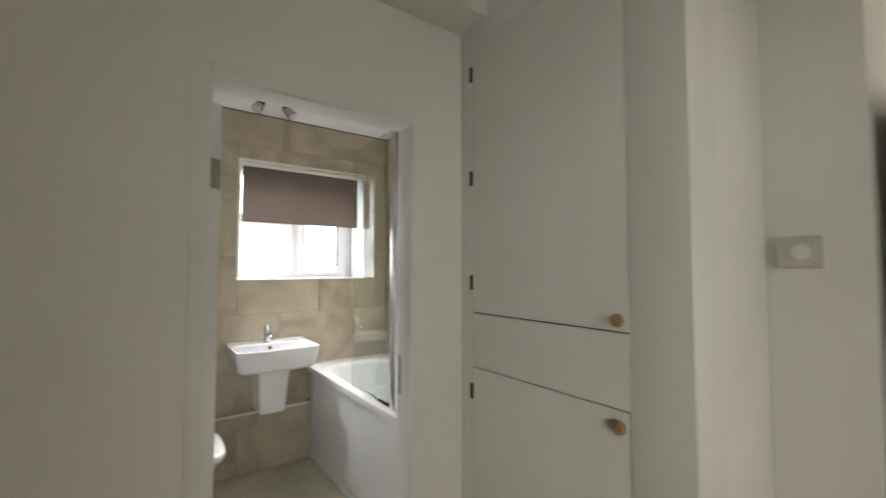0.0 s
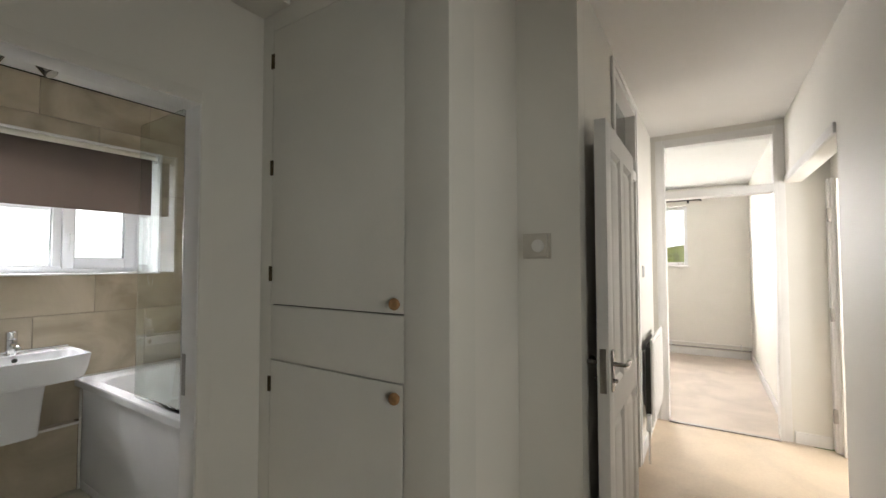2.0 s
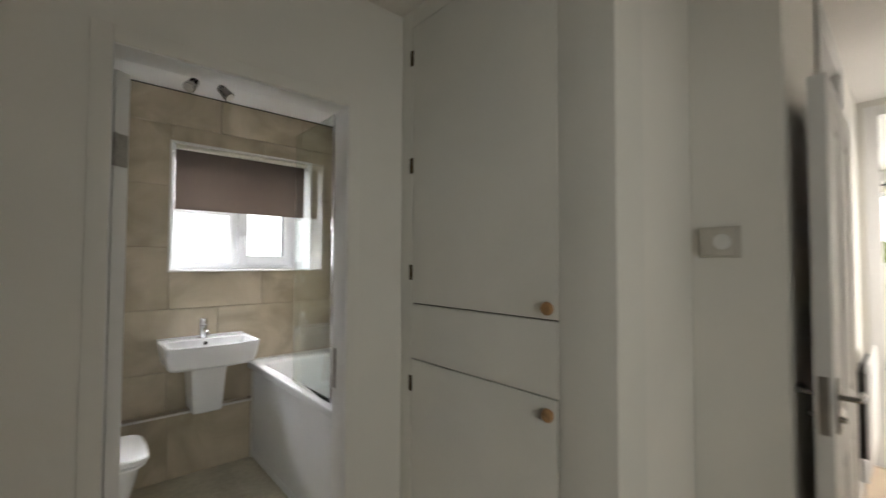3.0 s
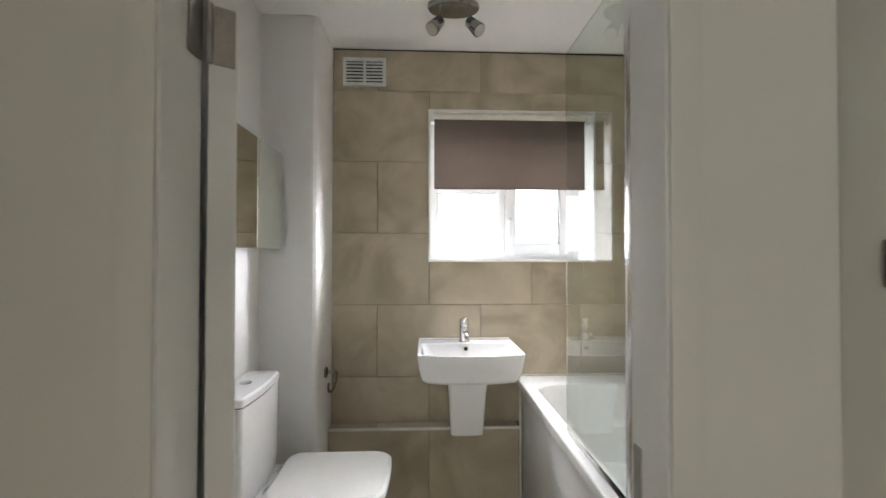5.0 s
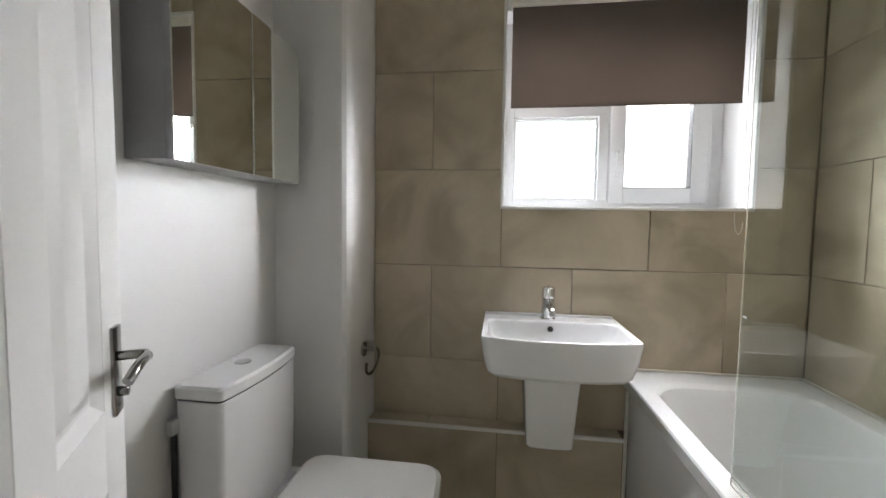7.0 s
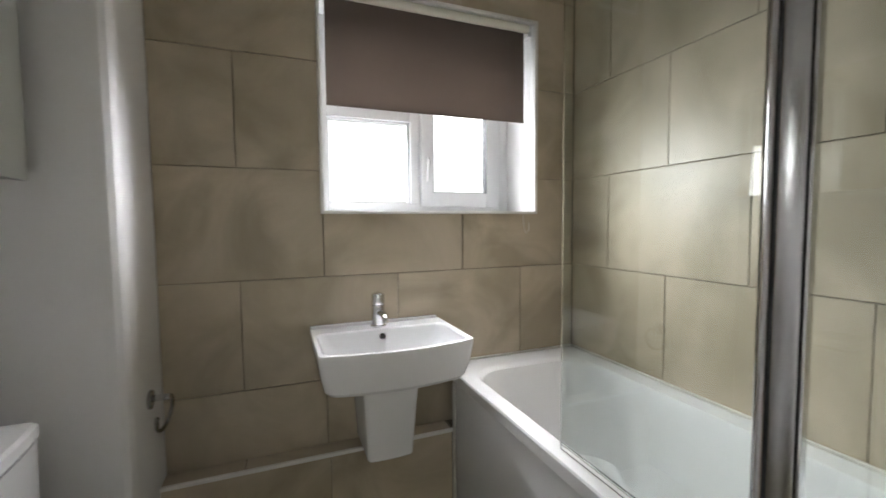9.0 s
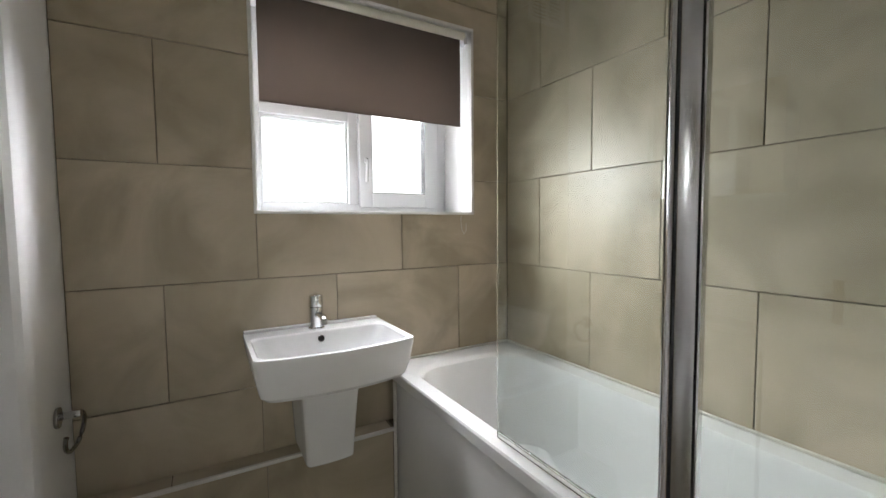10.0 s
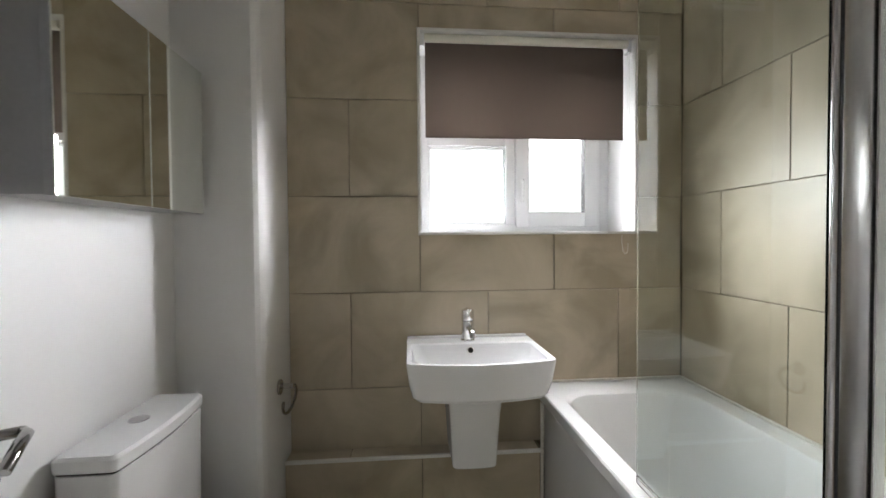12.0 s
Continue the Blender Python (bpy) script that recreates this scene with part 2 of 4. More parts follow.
def wall_with_holes(axis, at, thick, a0, a1, z0, z1, holes=()):
    """A wall in the plane axis = at .. at + thick, from a0 to a1 along the other axis, with through openings (a0, a1, z0, z1)."""
    bm = bmesh.new()
    cuts_a = sorted({a0, a1, *[h[0] for h in holes], *[h[1] for h in holes]})
    cuts_z = sorted({z0, z1, *[h[2] for h in holes], *[h[3] for h in holes]})
    cells = {}
    for i in range(len(cuts_a) - 1):
        for j in range(len(cuts_z) - 1):
            ca, cz = (cuts_a[i] + cuts_a[i + 1]) / 2, (cuts_z[j] + cuts_z[j + 1]) / 2
            if a0 < ca < a1 and z0 < cz < z1 and not any(h[0] < ca < h[1] and h[2] < cz < h[3] for h in holes):
                cells[i, j] = 1
    vs = {}

    def v(i, j, s):
        if (i, j, s) not in vs:
            d = at + thick * s
            vs[i, j, s] = bm.verts.new((d, cuts_a[i], cuts_z[j]) if axis == "x" else (cuts_a[i], d, cuts_z[j]))
        return vs[i, j, s]

    for i, j in cells:
        for s in (0, 1):
            bm.faces.new((v(i, j, s), v(i + 1, j, s), v(i + 1, j + 1, s), v(i, j + 1, s)))
        for di, dj, (p, q) in ((-1, 0, ((0, 0), (0, 1))), (1, 0, ((1, 0), (1, 1))), (0, -1, ((0, 0), (1, 0))), (0, 1, ((0, 1), (1, 1)))):
            if (i + di, j + dj) not in cells:
                bm.faces.new((v(i + p[0], j + p[1], 0), v(i + q[0], j + q[1], 0), v(i + q[0], j + q[1], 1), v(i + p[0], j + p[1], 1)))
    return bm


CEILING = 2.58
# ---- structure: bathroom ----
WX0, WX1, WZ0, WZ1 = 1.705, 2.678, 1.348, 2.221      # window reveal
TW = 0.010                                           # tile thickness
wall_north = solid("wall_north", wall_with_holes("y", 3.58 + TW, 0.30, 0.70, 3.10, 0, CEILING + 0.1, [(WX0 - 0.006, WX1 + 0.006, WZ0 - 0.006, WZ1 + 0.006)]), GROUT, "tiled outer wall with a deep window opening", "wall", "structure", smooth=False)
wall_east = solid("wall_east", wall_with_holes("x", 2.905 + TW, 0.12, 1.87, 3.58 + TW, 0, CEILING + 0.1), GROUT, "tiled bathroom wall along the bath", "wall", "structure", smooth=False)
wall_west = solid("wall_west", wall_with_holes("x", 0.735, 0.12, 1.87, 3.58 + TW, 0, CEILING + 0.1), BATHWALL, "white painted bathroom wall", "wall", "structure", smooth=False)
DX0, DX1, DZ = 1.305, 2.034, 2.025                    # bathroom doorway, clear
wall_door = solid("wall_bathroom_door", wall_with_holes("y", 1.765, 0.105, -0.6, 3.03, 0, CEILING + 0.1, [(DX0 - 0.025, DX1 + 0.025, -0.01, DZ + 0.025)]), WALL, "off-white painted partition with the bathroom doorway", "wall", "structure", smooth=False)
floor_bath = solid("floor_bathroom", box(0.80, 2.95, 1.80, 3.60, -0.10, 0.0), FLOORTILE, "beige stone-effect bathroom floor", "floor", "structure", smooth=False)
ceiling_bath = solid("ceiling_bathroom", box(0.73, 3.05, 1.871, 3.60, CEILING, CEILING + 0.1), CEIL, "white painted bathroom ceiling", "ceiling", "structure", smooth=False)
bx = bmesh.new()
skin(bx, [[bx.verts.new((x, y, z)) for x, y in [(0.856, 3.589), (0.856, 3.25), (1.10, 3.25), (1.117, 3.253), (1.131, 3.264), (1.138, 3.28), (1.139, 3.30), (1.139, 3.589)]] for z in (0, 0.9, 1.8, CEILING - 0.001)], True, True)
solid("pipe_boxing", bx, BATHWALL, "white plastered pipe boxing with a rounded corner", "wall", "structure")
# ledge under the basin
ledge = solid("ledge_wall", box(1.141, 2.22, 3.487 + TW, 3.588, 0, 0.404), GROUT, "low tiled ledge under the basin", "ledge", "structure", smooth=False)
solid("trim_ledge", box(1.141, 2.215, 3.478, 3.492, 0.406, 0.420, 0.003), TRIMWHITE, "white plastic tile edge trim", "trim", "structure")
solid("trim_bath_corner", box(2.205, 2.2175, 3.475, 3.487, 0.0, 0.62, 0.003), SEALANT, "white sealant bead beside the bath panel", "trim", "structure")
# solid dark strips fill the ceiling joint and paint its shade
solid("trim_ceiling_shade", box(1.141, 2.904, 3.5808, 3.5895, CEILING - 0.0085, CEILING - 0.001), GAP_SHADE, "dark strip painting the shade in the joint between tiles and ceiling", "trim", "structure", smooth=False)
solid("trim_ceiling_shade_east", box(2.9058, 2.9145, 1.875, 3.578, CEILING - 0.0085, CEILING - 0.001), GAP_SHADE, "dark strip painting the shade in the joint between tiles and ceiling", "trim", "structure", smooth=False)
# window reveal lining and edge trim
for nm, b in (("reveal_sill", (WX0 - 0.005, WX1 + 0.005, 3.60, 3.84, WZ0 - 0.005, WZ0)), ("reveal_head", (WX0 - 0.005, WX1 + 0.005, 3.60, 3.84, WZ1, WZ1 + 0.005)), ("reveal_side", (WX0 - 0.005, WX0, 3.60, 3.84, WZ0, WZ1)), ("reveal_side", (WX1, WX1 + 0.005, 3.60, 3.84, WZ0, WZ1))):
    solid("trim_" + nm, box(*b), UPVC if nm != "reveal_side" else BATHWALL, "white window reveal lining", "trim", "structure", smooth=False)
trim = thing("trim_window_edge", (WX0, 3.58, WZ0), "thin white plastic edge trim round the window opening", "trim", kind="structure")
for b in ((WX0 - 0.012, WX1 + 0.012, 3.574, 3.60, WZ0 - 0.010, WZ0 + 0.002), (WX0 - 0.012, WX1 + 0.012, 3.574, 3.60, WZ1 - 0.002, WZ1 + 0.010), (WX0 - 0.012, WX0 + 0.001, 3.5745, 3.60, WZ0 + 0.002, WZ1 - 0.002), (WX1 - 0.001, WX1 + 0.012, 3.5745, 3.60, WZ0 + 0.002, WZ1 - 0.002)):
    part("trim_strip", box(*b, 0.002), TRIMWHITE, trim)

# ---- structure: hall, corridor, bedroom ----
HY = -0.43                                            # corridor wall opposite the bathroom
solid("floor_hall", box(-1.4, 5.44, -0.75, 1.80, -0.10, -0.004), LAMINATE, "pale wood-effect hall floor", "floor", "structure", smooth=False)
solid("ceiling_hall", box(-1.4, 5.50, -0.75, 1.87, CEILING, CEILING + 0.1), CEIL, "white painted hall ceiling", "ceiling", "structure", smooth=False)
solid("trim_soffit_boxing", box(-0.5, 2.30, 1.58, 1.764, 2.495, CEILING - 0.001, 0.006), WALL, "painted pipe boxing under the hall ceiling", "boxing", "structure")
solid("wall_west_hall", wall_with_holes("x", -0.6, 0.1, -0.43, 1.764, 0, CEILING), WALL, "off-white hall wall", "wall", "structure", smooth=False)
# the first opening is added, out of view, to admit the hall fill
solid("wall_south_hall", wall_with_holes("y", HY - 0.1, 0.1, -1.4, 5.47, 0, CEILING, [(0.95, 2.1, -0.01, 2.04), (3.94, 5.469, -0.01, 2.05)]), WALL, "off-white corridor wall with the lobby opening and an added, unseen one", "wall", "structure", smooth=False)
solid("wall_recess", wall_with_holes("y", 0.80, 0.10, 2.47, 2.954, 0, CEILING), WALL, "off-white recess wall beside the cupboard", "wall", "structure", smooth=False)
solid("wall_recess_end", wall_with_holes("x", 2.855, 0.10, 0.54, 0.799, 0, CEILING), WALL, "off-white wall end with a thermostat", "wall", "structure", smooth=False)
solid("wall_north_corridor", wall_with_holes("y", 0.54, 0.10, 2.956, 5.47, 0, CEILING, [(3.60, 4.42, -0.01, 2.50)]), WALL, "off-white corridor wall with a doorway", "wall", "structure", smooth=False)
solid("wall_corridor_end", wall_with_holes("x", 5.47, 0.12, -0.70, 2.6, 0, CEILING, [(-0.38, 0.455, -0.01, 2.49)]), WALL, "off-white corridor end wall with bedroom doorway", "wall", "structure", smooth=False)
solid("wall_side_lobby", wall_with_holes("y", -0.80, 0.1, 3.6, 5.47, 0, CEILING, [(4.55, 5.33, -0.01, 2.03)]), WALL, "off-white lobby wall with a doorway", "wall", "structure", smooth=False)
# plain rooms that close the place
# invented room round the hall fill lamp, never in view
solid("wall_unseen_room", box(-1.3, 4.4, -2.3, -2.2, 0, CEILING), WALL, "plain off-white wall of an unseen room", "wall", "structure", smooth=False)
solid("wall_unseen_room_side", box(-1.4, -1.3, -2.3, HY - 0.1, 0, CEILING), WALL, "plain off-white wall of an unseen room", "wall", "structure", smooth=False)
solid("wall_unseen_room_party", box(3.50, 3.60, -2.2, HY - 0.1, 0, CEILING), WALL, "plain off-white wall of an unseen room", "wall", "structure", smooth=False)
solid("wall_side_room", box(4.4, 5.6, -2.3, -2.2, 0, CEILING), WALL, "plain off-white wall of an unseen room", "wall", "structure", smooth=False)
solid("wall_side_room_end", box(5.47, 5.57, -2.2, -0.70, 0, CEILING), WALL, "plain off-white wall of an unseen room", "wall", "structure", smooth=False)
solid("floor_side_rooms", box(-1.4, 5.6, -2.3, -0.751, -0.10, -0.006), CARPET, "beige carpet", "floor", "structure", smooth=False)
solid("ceiling_side_rooms", box(-1.4, 5.6, -2.3, -0.751, CEILING, CEILING + 0.1), CEIL, "white ceiling", "ceiling", "structure", smooth=False)
solid("wall_store_back", box(3.3, 4.8, 1.2, 1.3, 0, CEILING), WALL, "plain store room wall", "wall", "structure", smooth=False)
solid("wall_store_side", box(3.3, 3.4, 0.64, 1.2, 0, CEILING), WALL, "plain store room wall", "wall", "structure", smooth=False)
solid("wall_store_side_far", box(4.7, 4.8, 0.64, 1.2, 0, CEILING), WALL, "plain store room wall", "wall", "structure", smooth=False)
BX = 8.70
solid("floor_bedroom", box(5.44, BX + 0.1, -0.55, 2.7, -0.10, 0.002), CARPET, "beige bedroom carpet", "floor", "structure", smooth=False)
solid("ceiling_bedroom", box(5.501, BX + 0.2, -0.55, 2.7, CEILING, CEILING + 0.1), CEIL, "white bedroom ceiling", "ceiling", "structure", smooth=False)
solid("wall_bedroom_south", box(5.59, BX, -0.52, -0.42, 0, CEILING), WALL, "off-white bedroom wall", "wall", "structure", smooth=False)
solid("wall_bedroom_north", box(5.59, BX, 2.5, 2.6, 0, CEILING), WALL, "off-white bedroom wall", "wall", "structure", smooth=False)
solid("wall_bedroom_east", wall_with_holes("x", BX, 0.25, -0.52, 2.6, 0, CEILING, [(0.36, 1.66, 1.37, 2.31)]), WALL, "off-white bedroom wall with a window", "wall", "structure", smooth=False)
# outside
solid("ground", box(-60, 80, -60, 80, -3.1, -3.0), GRASS, "grass outside the windows", "ground", "structure", smooth=False)
bg = bmesh.new()
for k in range(120):
    a = random.uniform(0, 1)
    c = Vector((random.uniform(-6, 14), random.uniform(13, 16), 0)) if k < 70 else Vector((random.uniform(19, 23), random.uniform(-6, 12), 0))
    c.z = -3 + random.uniform(0.2, 3.6) * (1 if k < 70 else 1.5)
    b2 = bmesh.new()
    bmesh.ops.create_icosphere(b2, subdivisions=2, radius=random.uniform(0.6, 1.3), matrix=Matrix.Translation(c))
    for v in b2.verts:
        v.co += 0.35 * noise.noise_vector(v.co * 2.3)
    join(bg, b2)
solid("hedge", bg, HEDGE, "far green hedge outside the windows", "hedge", "stuff")

solid("backdrop_north", box(-14, 18, 24.0, 24.2, -3, 12), BACKDROP, "plain overcast sky beyond the garden", "sky", "structure", smooth=False)
solid("backdrop_east", box(30.0, 30.2, -14, 18, -3, 12), BACKDROP, "plain overcast sky beyond the garden", "sky", "structure", smooth=False)

# ---- doors and frames ----
def architrave(parent, axis, at, out, a0, a1, z1, w=0.06, t=0.014, mat=None):
    """Flat moulding round an opening on the face axis = at, standing out by t towards out (+1 or -1)."""
    lo, hi = sorted((at + 0.0005 * out, at + t * out))
    for p, q, r, s in ((a0 - w, a0, 0, z1 + w), (a1, a1 + w, 0, z1 + w), (a0 + 0.0005, a1 - 0.0005, z1, z1 + w)):
        b = (lo, hi, p, q, r, s) if axis == "x" else (p, q, lo, hi, r, s)
        part("architrave", box(*b, 0.004), mat or GLOSS, parent)


bath_frame = thing("door_frame_bathroom", (DX0, 1.82, 0), "white gloss door lining of the bathroom", "door frame", kind="structure")
part("jamb", box(DX0 - 0.024, DX0, 1.764, 1.871, 0, DZ, 0.002), GLOSS, bath_frame)
part("jamb", box(DX1, DX1 + 0.024, 1.764, 1.871, 0, DZ, 0.002), GLOSS, bath_frame)
part("head", box(DX0 - 0.024, DX1 + 0.024, 1.764, 1.871, DZ, DZ + 0.024, 0.002), GLOSS, bath_frame)
part("strike_plate", box(DX1 - 0.003, DX1 - 0.0004, 1.835, 1.860, 0.90, 1.06, 0.001), STEEL, bath_frame, "grey metal strike plate")
for z in (0.25, 1.75):
    part("hinge", box(DX0 + 0.0005, DX0 + 0.003, 1.828, 1.868, z - 0.05, z + 0.05), STEEL, bath_frame, "dull steel butt hinge")
architrave(bath_frame, "y", 1.765, -1, DX0 - 0.004, DX1 + 0.004, DZ + 0.004, 0.05, 0.007, WALL)
solid("door_1_threshold", box(DX0, DX1, 1.78, 1.86, -0.004, 0.006, 0.003), STEEL, "metal threshold strip", "threshold", "structure")


def lever_handle(parent, m, x, z, side, t, toward):
    """A long chrome backplate with a curled lever on the face side (0 or 1) of a leaf."""
    s = 1 if side else -1
    y = t if side else 0.0
    lo, hi = sorted((y, y + s * 0.008))
    bm = box(x - 0.02, x + 0.02, lo, hi, z - 0.085, z + 0.075, 0.003)
    bm.transform(m)
    plate = part("handle_plate", bm, DARKCHROME, parent, "polished chrome lever handle")
    bm = tube([(x, y, z + 0.02), (x, y + s * 0.03, z + 0.02), (x, y + s * 0.048, z + 0.02), (x + toward * 0.02, y + s * 0.055, z + 0.021), (x + toward * 0.06, y + s * 0.055, z + 0.024), (x + toward * 0.095, y + s * 0.052, z + 0.018), (x + toward * 0.112, y + s * 0.046, z + 0.006)], 0.0085)
    bm.transform(m)
    part("lever", bm, DARKCHROME, plate)
    bm = rod((x, y, z - 0.045), (x, y + s * 0.022, z - 0.045), 0.009, bevel=0.002)
    bm.transform(m)
    part("thumb_turn", bm, DARKCHROME, plate)


def panel_door(name, m, w, h, t, label, st=0.095, mu=0.085, lock=(0.77, 0.90), soft=0.022):
    """A moulded four-panel door leaf: x from the hinge, y through the leaf, z up, placed by m."""
    d = thing(name, m.translation, label, "door", kind="structure")
    rails = ((0.0, 0.20), lock, (h - 0.10, h))
    bm = box(0, st, 0, t, 0, h, 0.002)
    box(w - st, w, 0, t, 0, h, 0.002, bm=bm)
    for z0, z1 in rails:
        box(st, w - st, 0.0003, t - 0.0003, z0, z1, bm=bm)
    for (a, z0), (z1, b) in zip(rails, rails[1:]):
        box(w / 2 - mu / 2, w / 2 + mu / 2, 0.0003, t - 0.0003, z0, z1, bm=bm)
    bm.transform(m)
    part("leaf_frame", bm, GLOSS, d)
    # each panel: an ogee margin sinking from the face, a narrow flat and a raised field
    steps = ((0.0, 0.0012), (0.25, 0.004), (0.7, 0.011), (0.9, 0.0135), (1.2, 0.0135), (1.4, 0.012), (2.2, 0.0045), (2.4, 0.0035))
    for (a, z0), (z1, b) in zip(rails, rails[1:]):
        for x0, x1 in ((st, w / 2 - mu / 2), (w / 2 + mu / 2, w - st)):
            rings = [[(x0 + e * soft, f, z0 + e * soft), (x1 - e * soft, f, z0 + e * soft), (x1 - e * soft, f, z1 - e * soft), (x0 + e * soft, f, z1 - e * soft)] for e, f in steps]
            back = [[(x, t - y, z) for x, y, z in ring] for ring in rings]
            bm = loft(rings[::-1] + back)
            bm.transform(m)
            part("panel", bm, GLOSS, d)
    return d


LEAF = Matrix.Translation((1.352, 1.897, 0.008)) @ Matrix.Rotation(radians(90 + 32.3), 4, "Z")
door_1 = panel_door("door_1", LEAF, 0.685, 1.985, 0.044, "white gloss panelled bathroom door, standing open", 0.108, 0.10, (0.80, 0.94), 0.024)
lever_handle(door_1, LEAF, 0.63, 1.0, 0, 0.044, -1)
lever_handle(door_1, LEAF, 0.63, 1.0, 1, 0.044, -1)
bm = box(0.6848, 0.6868, 0.012, 0.032, 0.93, 1.07)
bm.transform(LEAF)
part("latch_plate", bm, STEEL, door_1)

for z in (0.25, 1.74):
    bm = box(-0.0018, -0.0002, 0.004, 0.036, z - 0.05, z + 0.05)
    join(bm, rod((-0.004, 0.044, z - 0.05), (-0.004, 0.044, z + 0.05), 0.006, segs=12))
    bm.transform(LEAF)
    part("hinge", bm, STEEL, door_1, "dull steel butt hinge")

# corridor door, folded back against the wall
LEAF2 = Matrix.Translation((3.625, 0.49, 0.008)) @ Matrix.Rotation(radians(180), 4, "Z")
door_2 = panel_door("door_2", LEAF2, 0.735, 1.97, 0.044, "white panelled door folded back against the corridor wall")
lever_handle(door_2, LEAF2, 0.68, 0.985, 1, 0.044, -1)
lever_handle(door_2, LEAF2, 0.68, 0.985, 0, 0.044, -1)
bm = box(0.7348, 0.7372, 0.010, 0.034, 0.90, 1.07)
bm.transform(LEAF2)
part("latch_plate", bm, STEEL, door_2)
f2 = thing("door_frame_store", (4.0, 0.58, 0), "white gloss door frame with a glazed light above", "door frame", kind="structure")
for b in ((3.601, 3.635, 0.53, 0.645, 0, 2.499), (4.385, 4.419, 0.53, 0.645, 0, 2.499)):
    part("jamb", box(*b, 0.003), GLOSS, f2)
for z0, z1 in ((1.985, 2.05), (2.455, 2.499)):
    part("rail", box(3.635, 4.385, 0.531, 0.644, z0, z1, 0.003), GLOSS, f2)
part("pane", box(3.635, 4.385, 0.595, 0.599, 2.05, 2.455), CLEAR, f2, smooth=False).visible_shadow = False
part("architrave", box(3.545, 3.60, 0.524, 0.5395, 0, 2.53, 0.004), GLOSS, f2)
part("architrave", box(4.42, 4.475, 0.524, 0.5395, 0, 2.53, 0.004), GLOSS, f2)
part("architrave", box(3.60, 4.42, 0.524, 0.5395, 2.50, 2.53, 0.004), GLOSS, f2)
part("strike_plate", box(4.378, 4.386, 0.545, 0.565, 1.15, 1.22, 0.002), BLACKMETAL, f2, "small dark latch keep")

# bedroom doorway
f3 = thing("door_frame_bedroom", (5.5, 0.03, 0), "white bedroom door frame with a glazed light above", "door frame", kind="structure")
for b in ((5.455, 5.605, -0.379, -0.353, 0, 2.489), (5.455, 5.605, 0.427, 0.454, 0, 2.489)):
    part("jamb", box(*b, 0.003), GLOSS, f3)
for z0, z1 in ((1.99, 2.055), (2.46, 2.489)):
    part("rail", box(5.456, 5.604, -0.353, 0.427, z0, z1, 0.003), GLOSS, f3)
part("pane", box(5.53, 5.534, -0.353, 0.427, 2.055, 2.46), CLEAR, f3, smooth=False).visible_shadow = False
architrave(f3, "x", 5.47, -1, -0.37, 0.445, 2.475, 0.055)
solid("trim_threshold", box(5.43, 5.47, -0.353, 0.427, -0.003, 0.008, 0.003), STEEL, "metal carpet strip in the bedroom doorway", "threshold", "structure")

# lobby door jamb with hinges
f4 = thing("door_frame_lobby", (5.4, -0.66, 0), "white door frame with three steel hinges", "door frame", kind="structure")
part("jamb", box(5.39, 5.468, -0.70, -0.665, 0, 2.05, 0.003), GLOSS, f4)
part("jamb", box(5.375, 5.389, -0.70, -0.678, 0, 2.05, 0.003), GLOSS, f4)
for z in (0.27, 1.02, 1.77):
    part("hinge", box(5.372, 5.40, -0.678, -0.655, z - 0.05, z + 0.05, 0.002), STEEL, f4, "steel hinge")
f5 = thing("trim_lobby_opening", (3.94, -0.43, 0), "white moulding round the lobby opening", "trim", kind="structure")
part("architrave", box(3.941, 5.455, HY + 0.0005, HY + 0.014, 2.05, 2.105, 0.004), GLOSS, f5)

# skirting boards
for k, b in enumerate(((4.48, 5.45, 0.525, 0.5395), (2.80, 3.88, HY + 0.0005, HY + 0.014), (2.97, 3.54, 0.525, 0.5395), (5.455, 5.4695, -0.66, -0.44), (5.455, 5.4695, 0.51, 0.525))):
    solid("baseboard", box(b[0], b[1], b[2], b[3], -0.004, 0.09, 0.004), GLOSS, "white painted skirting board", "baseboard", "structure")
solid("baseboard", box(-0.5, DX0 - 0.07, 1.751, 1.7645, -0.004, 0.09, 0.004), GLOSS, "white painted skirting board", "baseboard", "structure")
solid("baseboard", box(DX1 + 0.07, 2.27, 1.751, 1.7645, -0.004, 0.09, 0.004), GLOSS, "white painted skirting board", "baseboard", "structure")

# ---- hall cupboard ----
CX = 2.30
cup = thing("hall_cupboard", (CX + 0.2, 1.29, 0), "off-white painted built-in cupboard with two doors", "cupboard")
part("body", box(CX + 0.02, 2.47, 0.80, 1.764, 0, CEILING - 0.002), CUPBOARD, cup)
# dark sheet behind the doors: the shade of their gaps as colour
part("gap_shade", box(CX + 0.0145, CX + 0.0195, 0.97, 1.70, 0.05, 2.50), GAP_SHADE, cup, "dark sheet painting the shade in the gaps round the doors", smooth=False)
for b in ((0.80, 0.978, 0, CEILING - 0.002), (1.692, 1.764, 0, CEILING - 0.002)):
    part("frame_board", box(CX + 0.0005, CX + 0.0205, b[0], b[1], b[2], b[3], 0.002), CUPBOARD, cup)
part("frame_board", box(CX + 0.0004, CX + 0.0205, 0.979, 1.691, 2.42, CEILING - 0.002, 0.002), CUPBOARD, cup)
part("fixed_panel", box(CX, CX + 0.018, 0.979, 1.691, 1.0095, 1.2345, 0.002), CUPBOARD, cup)
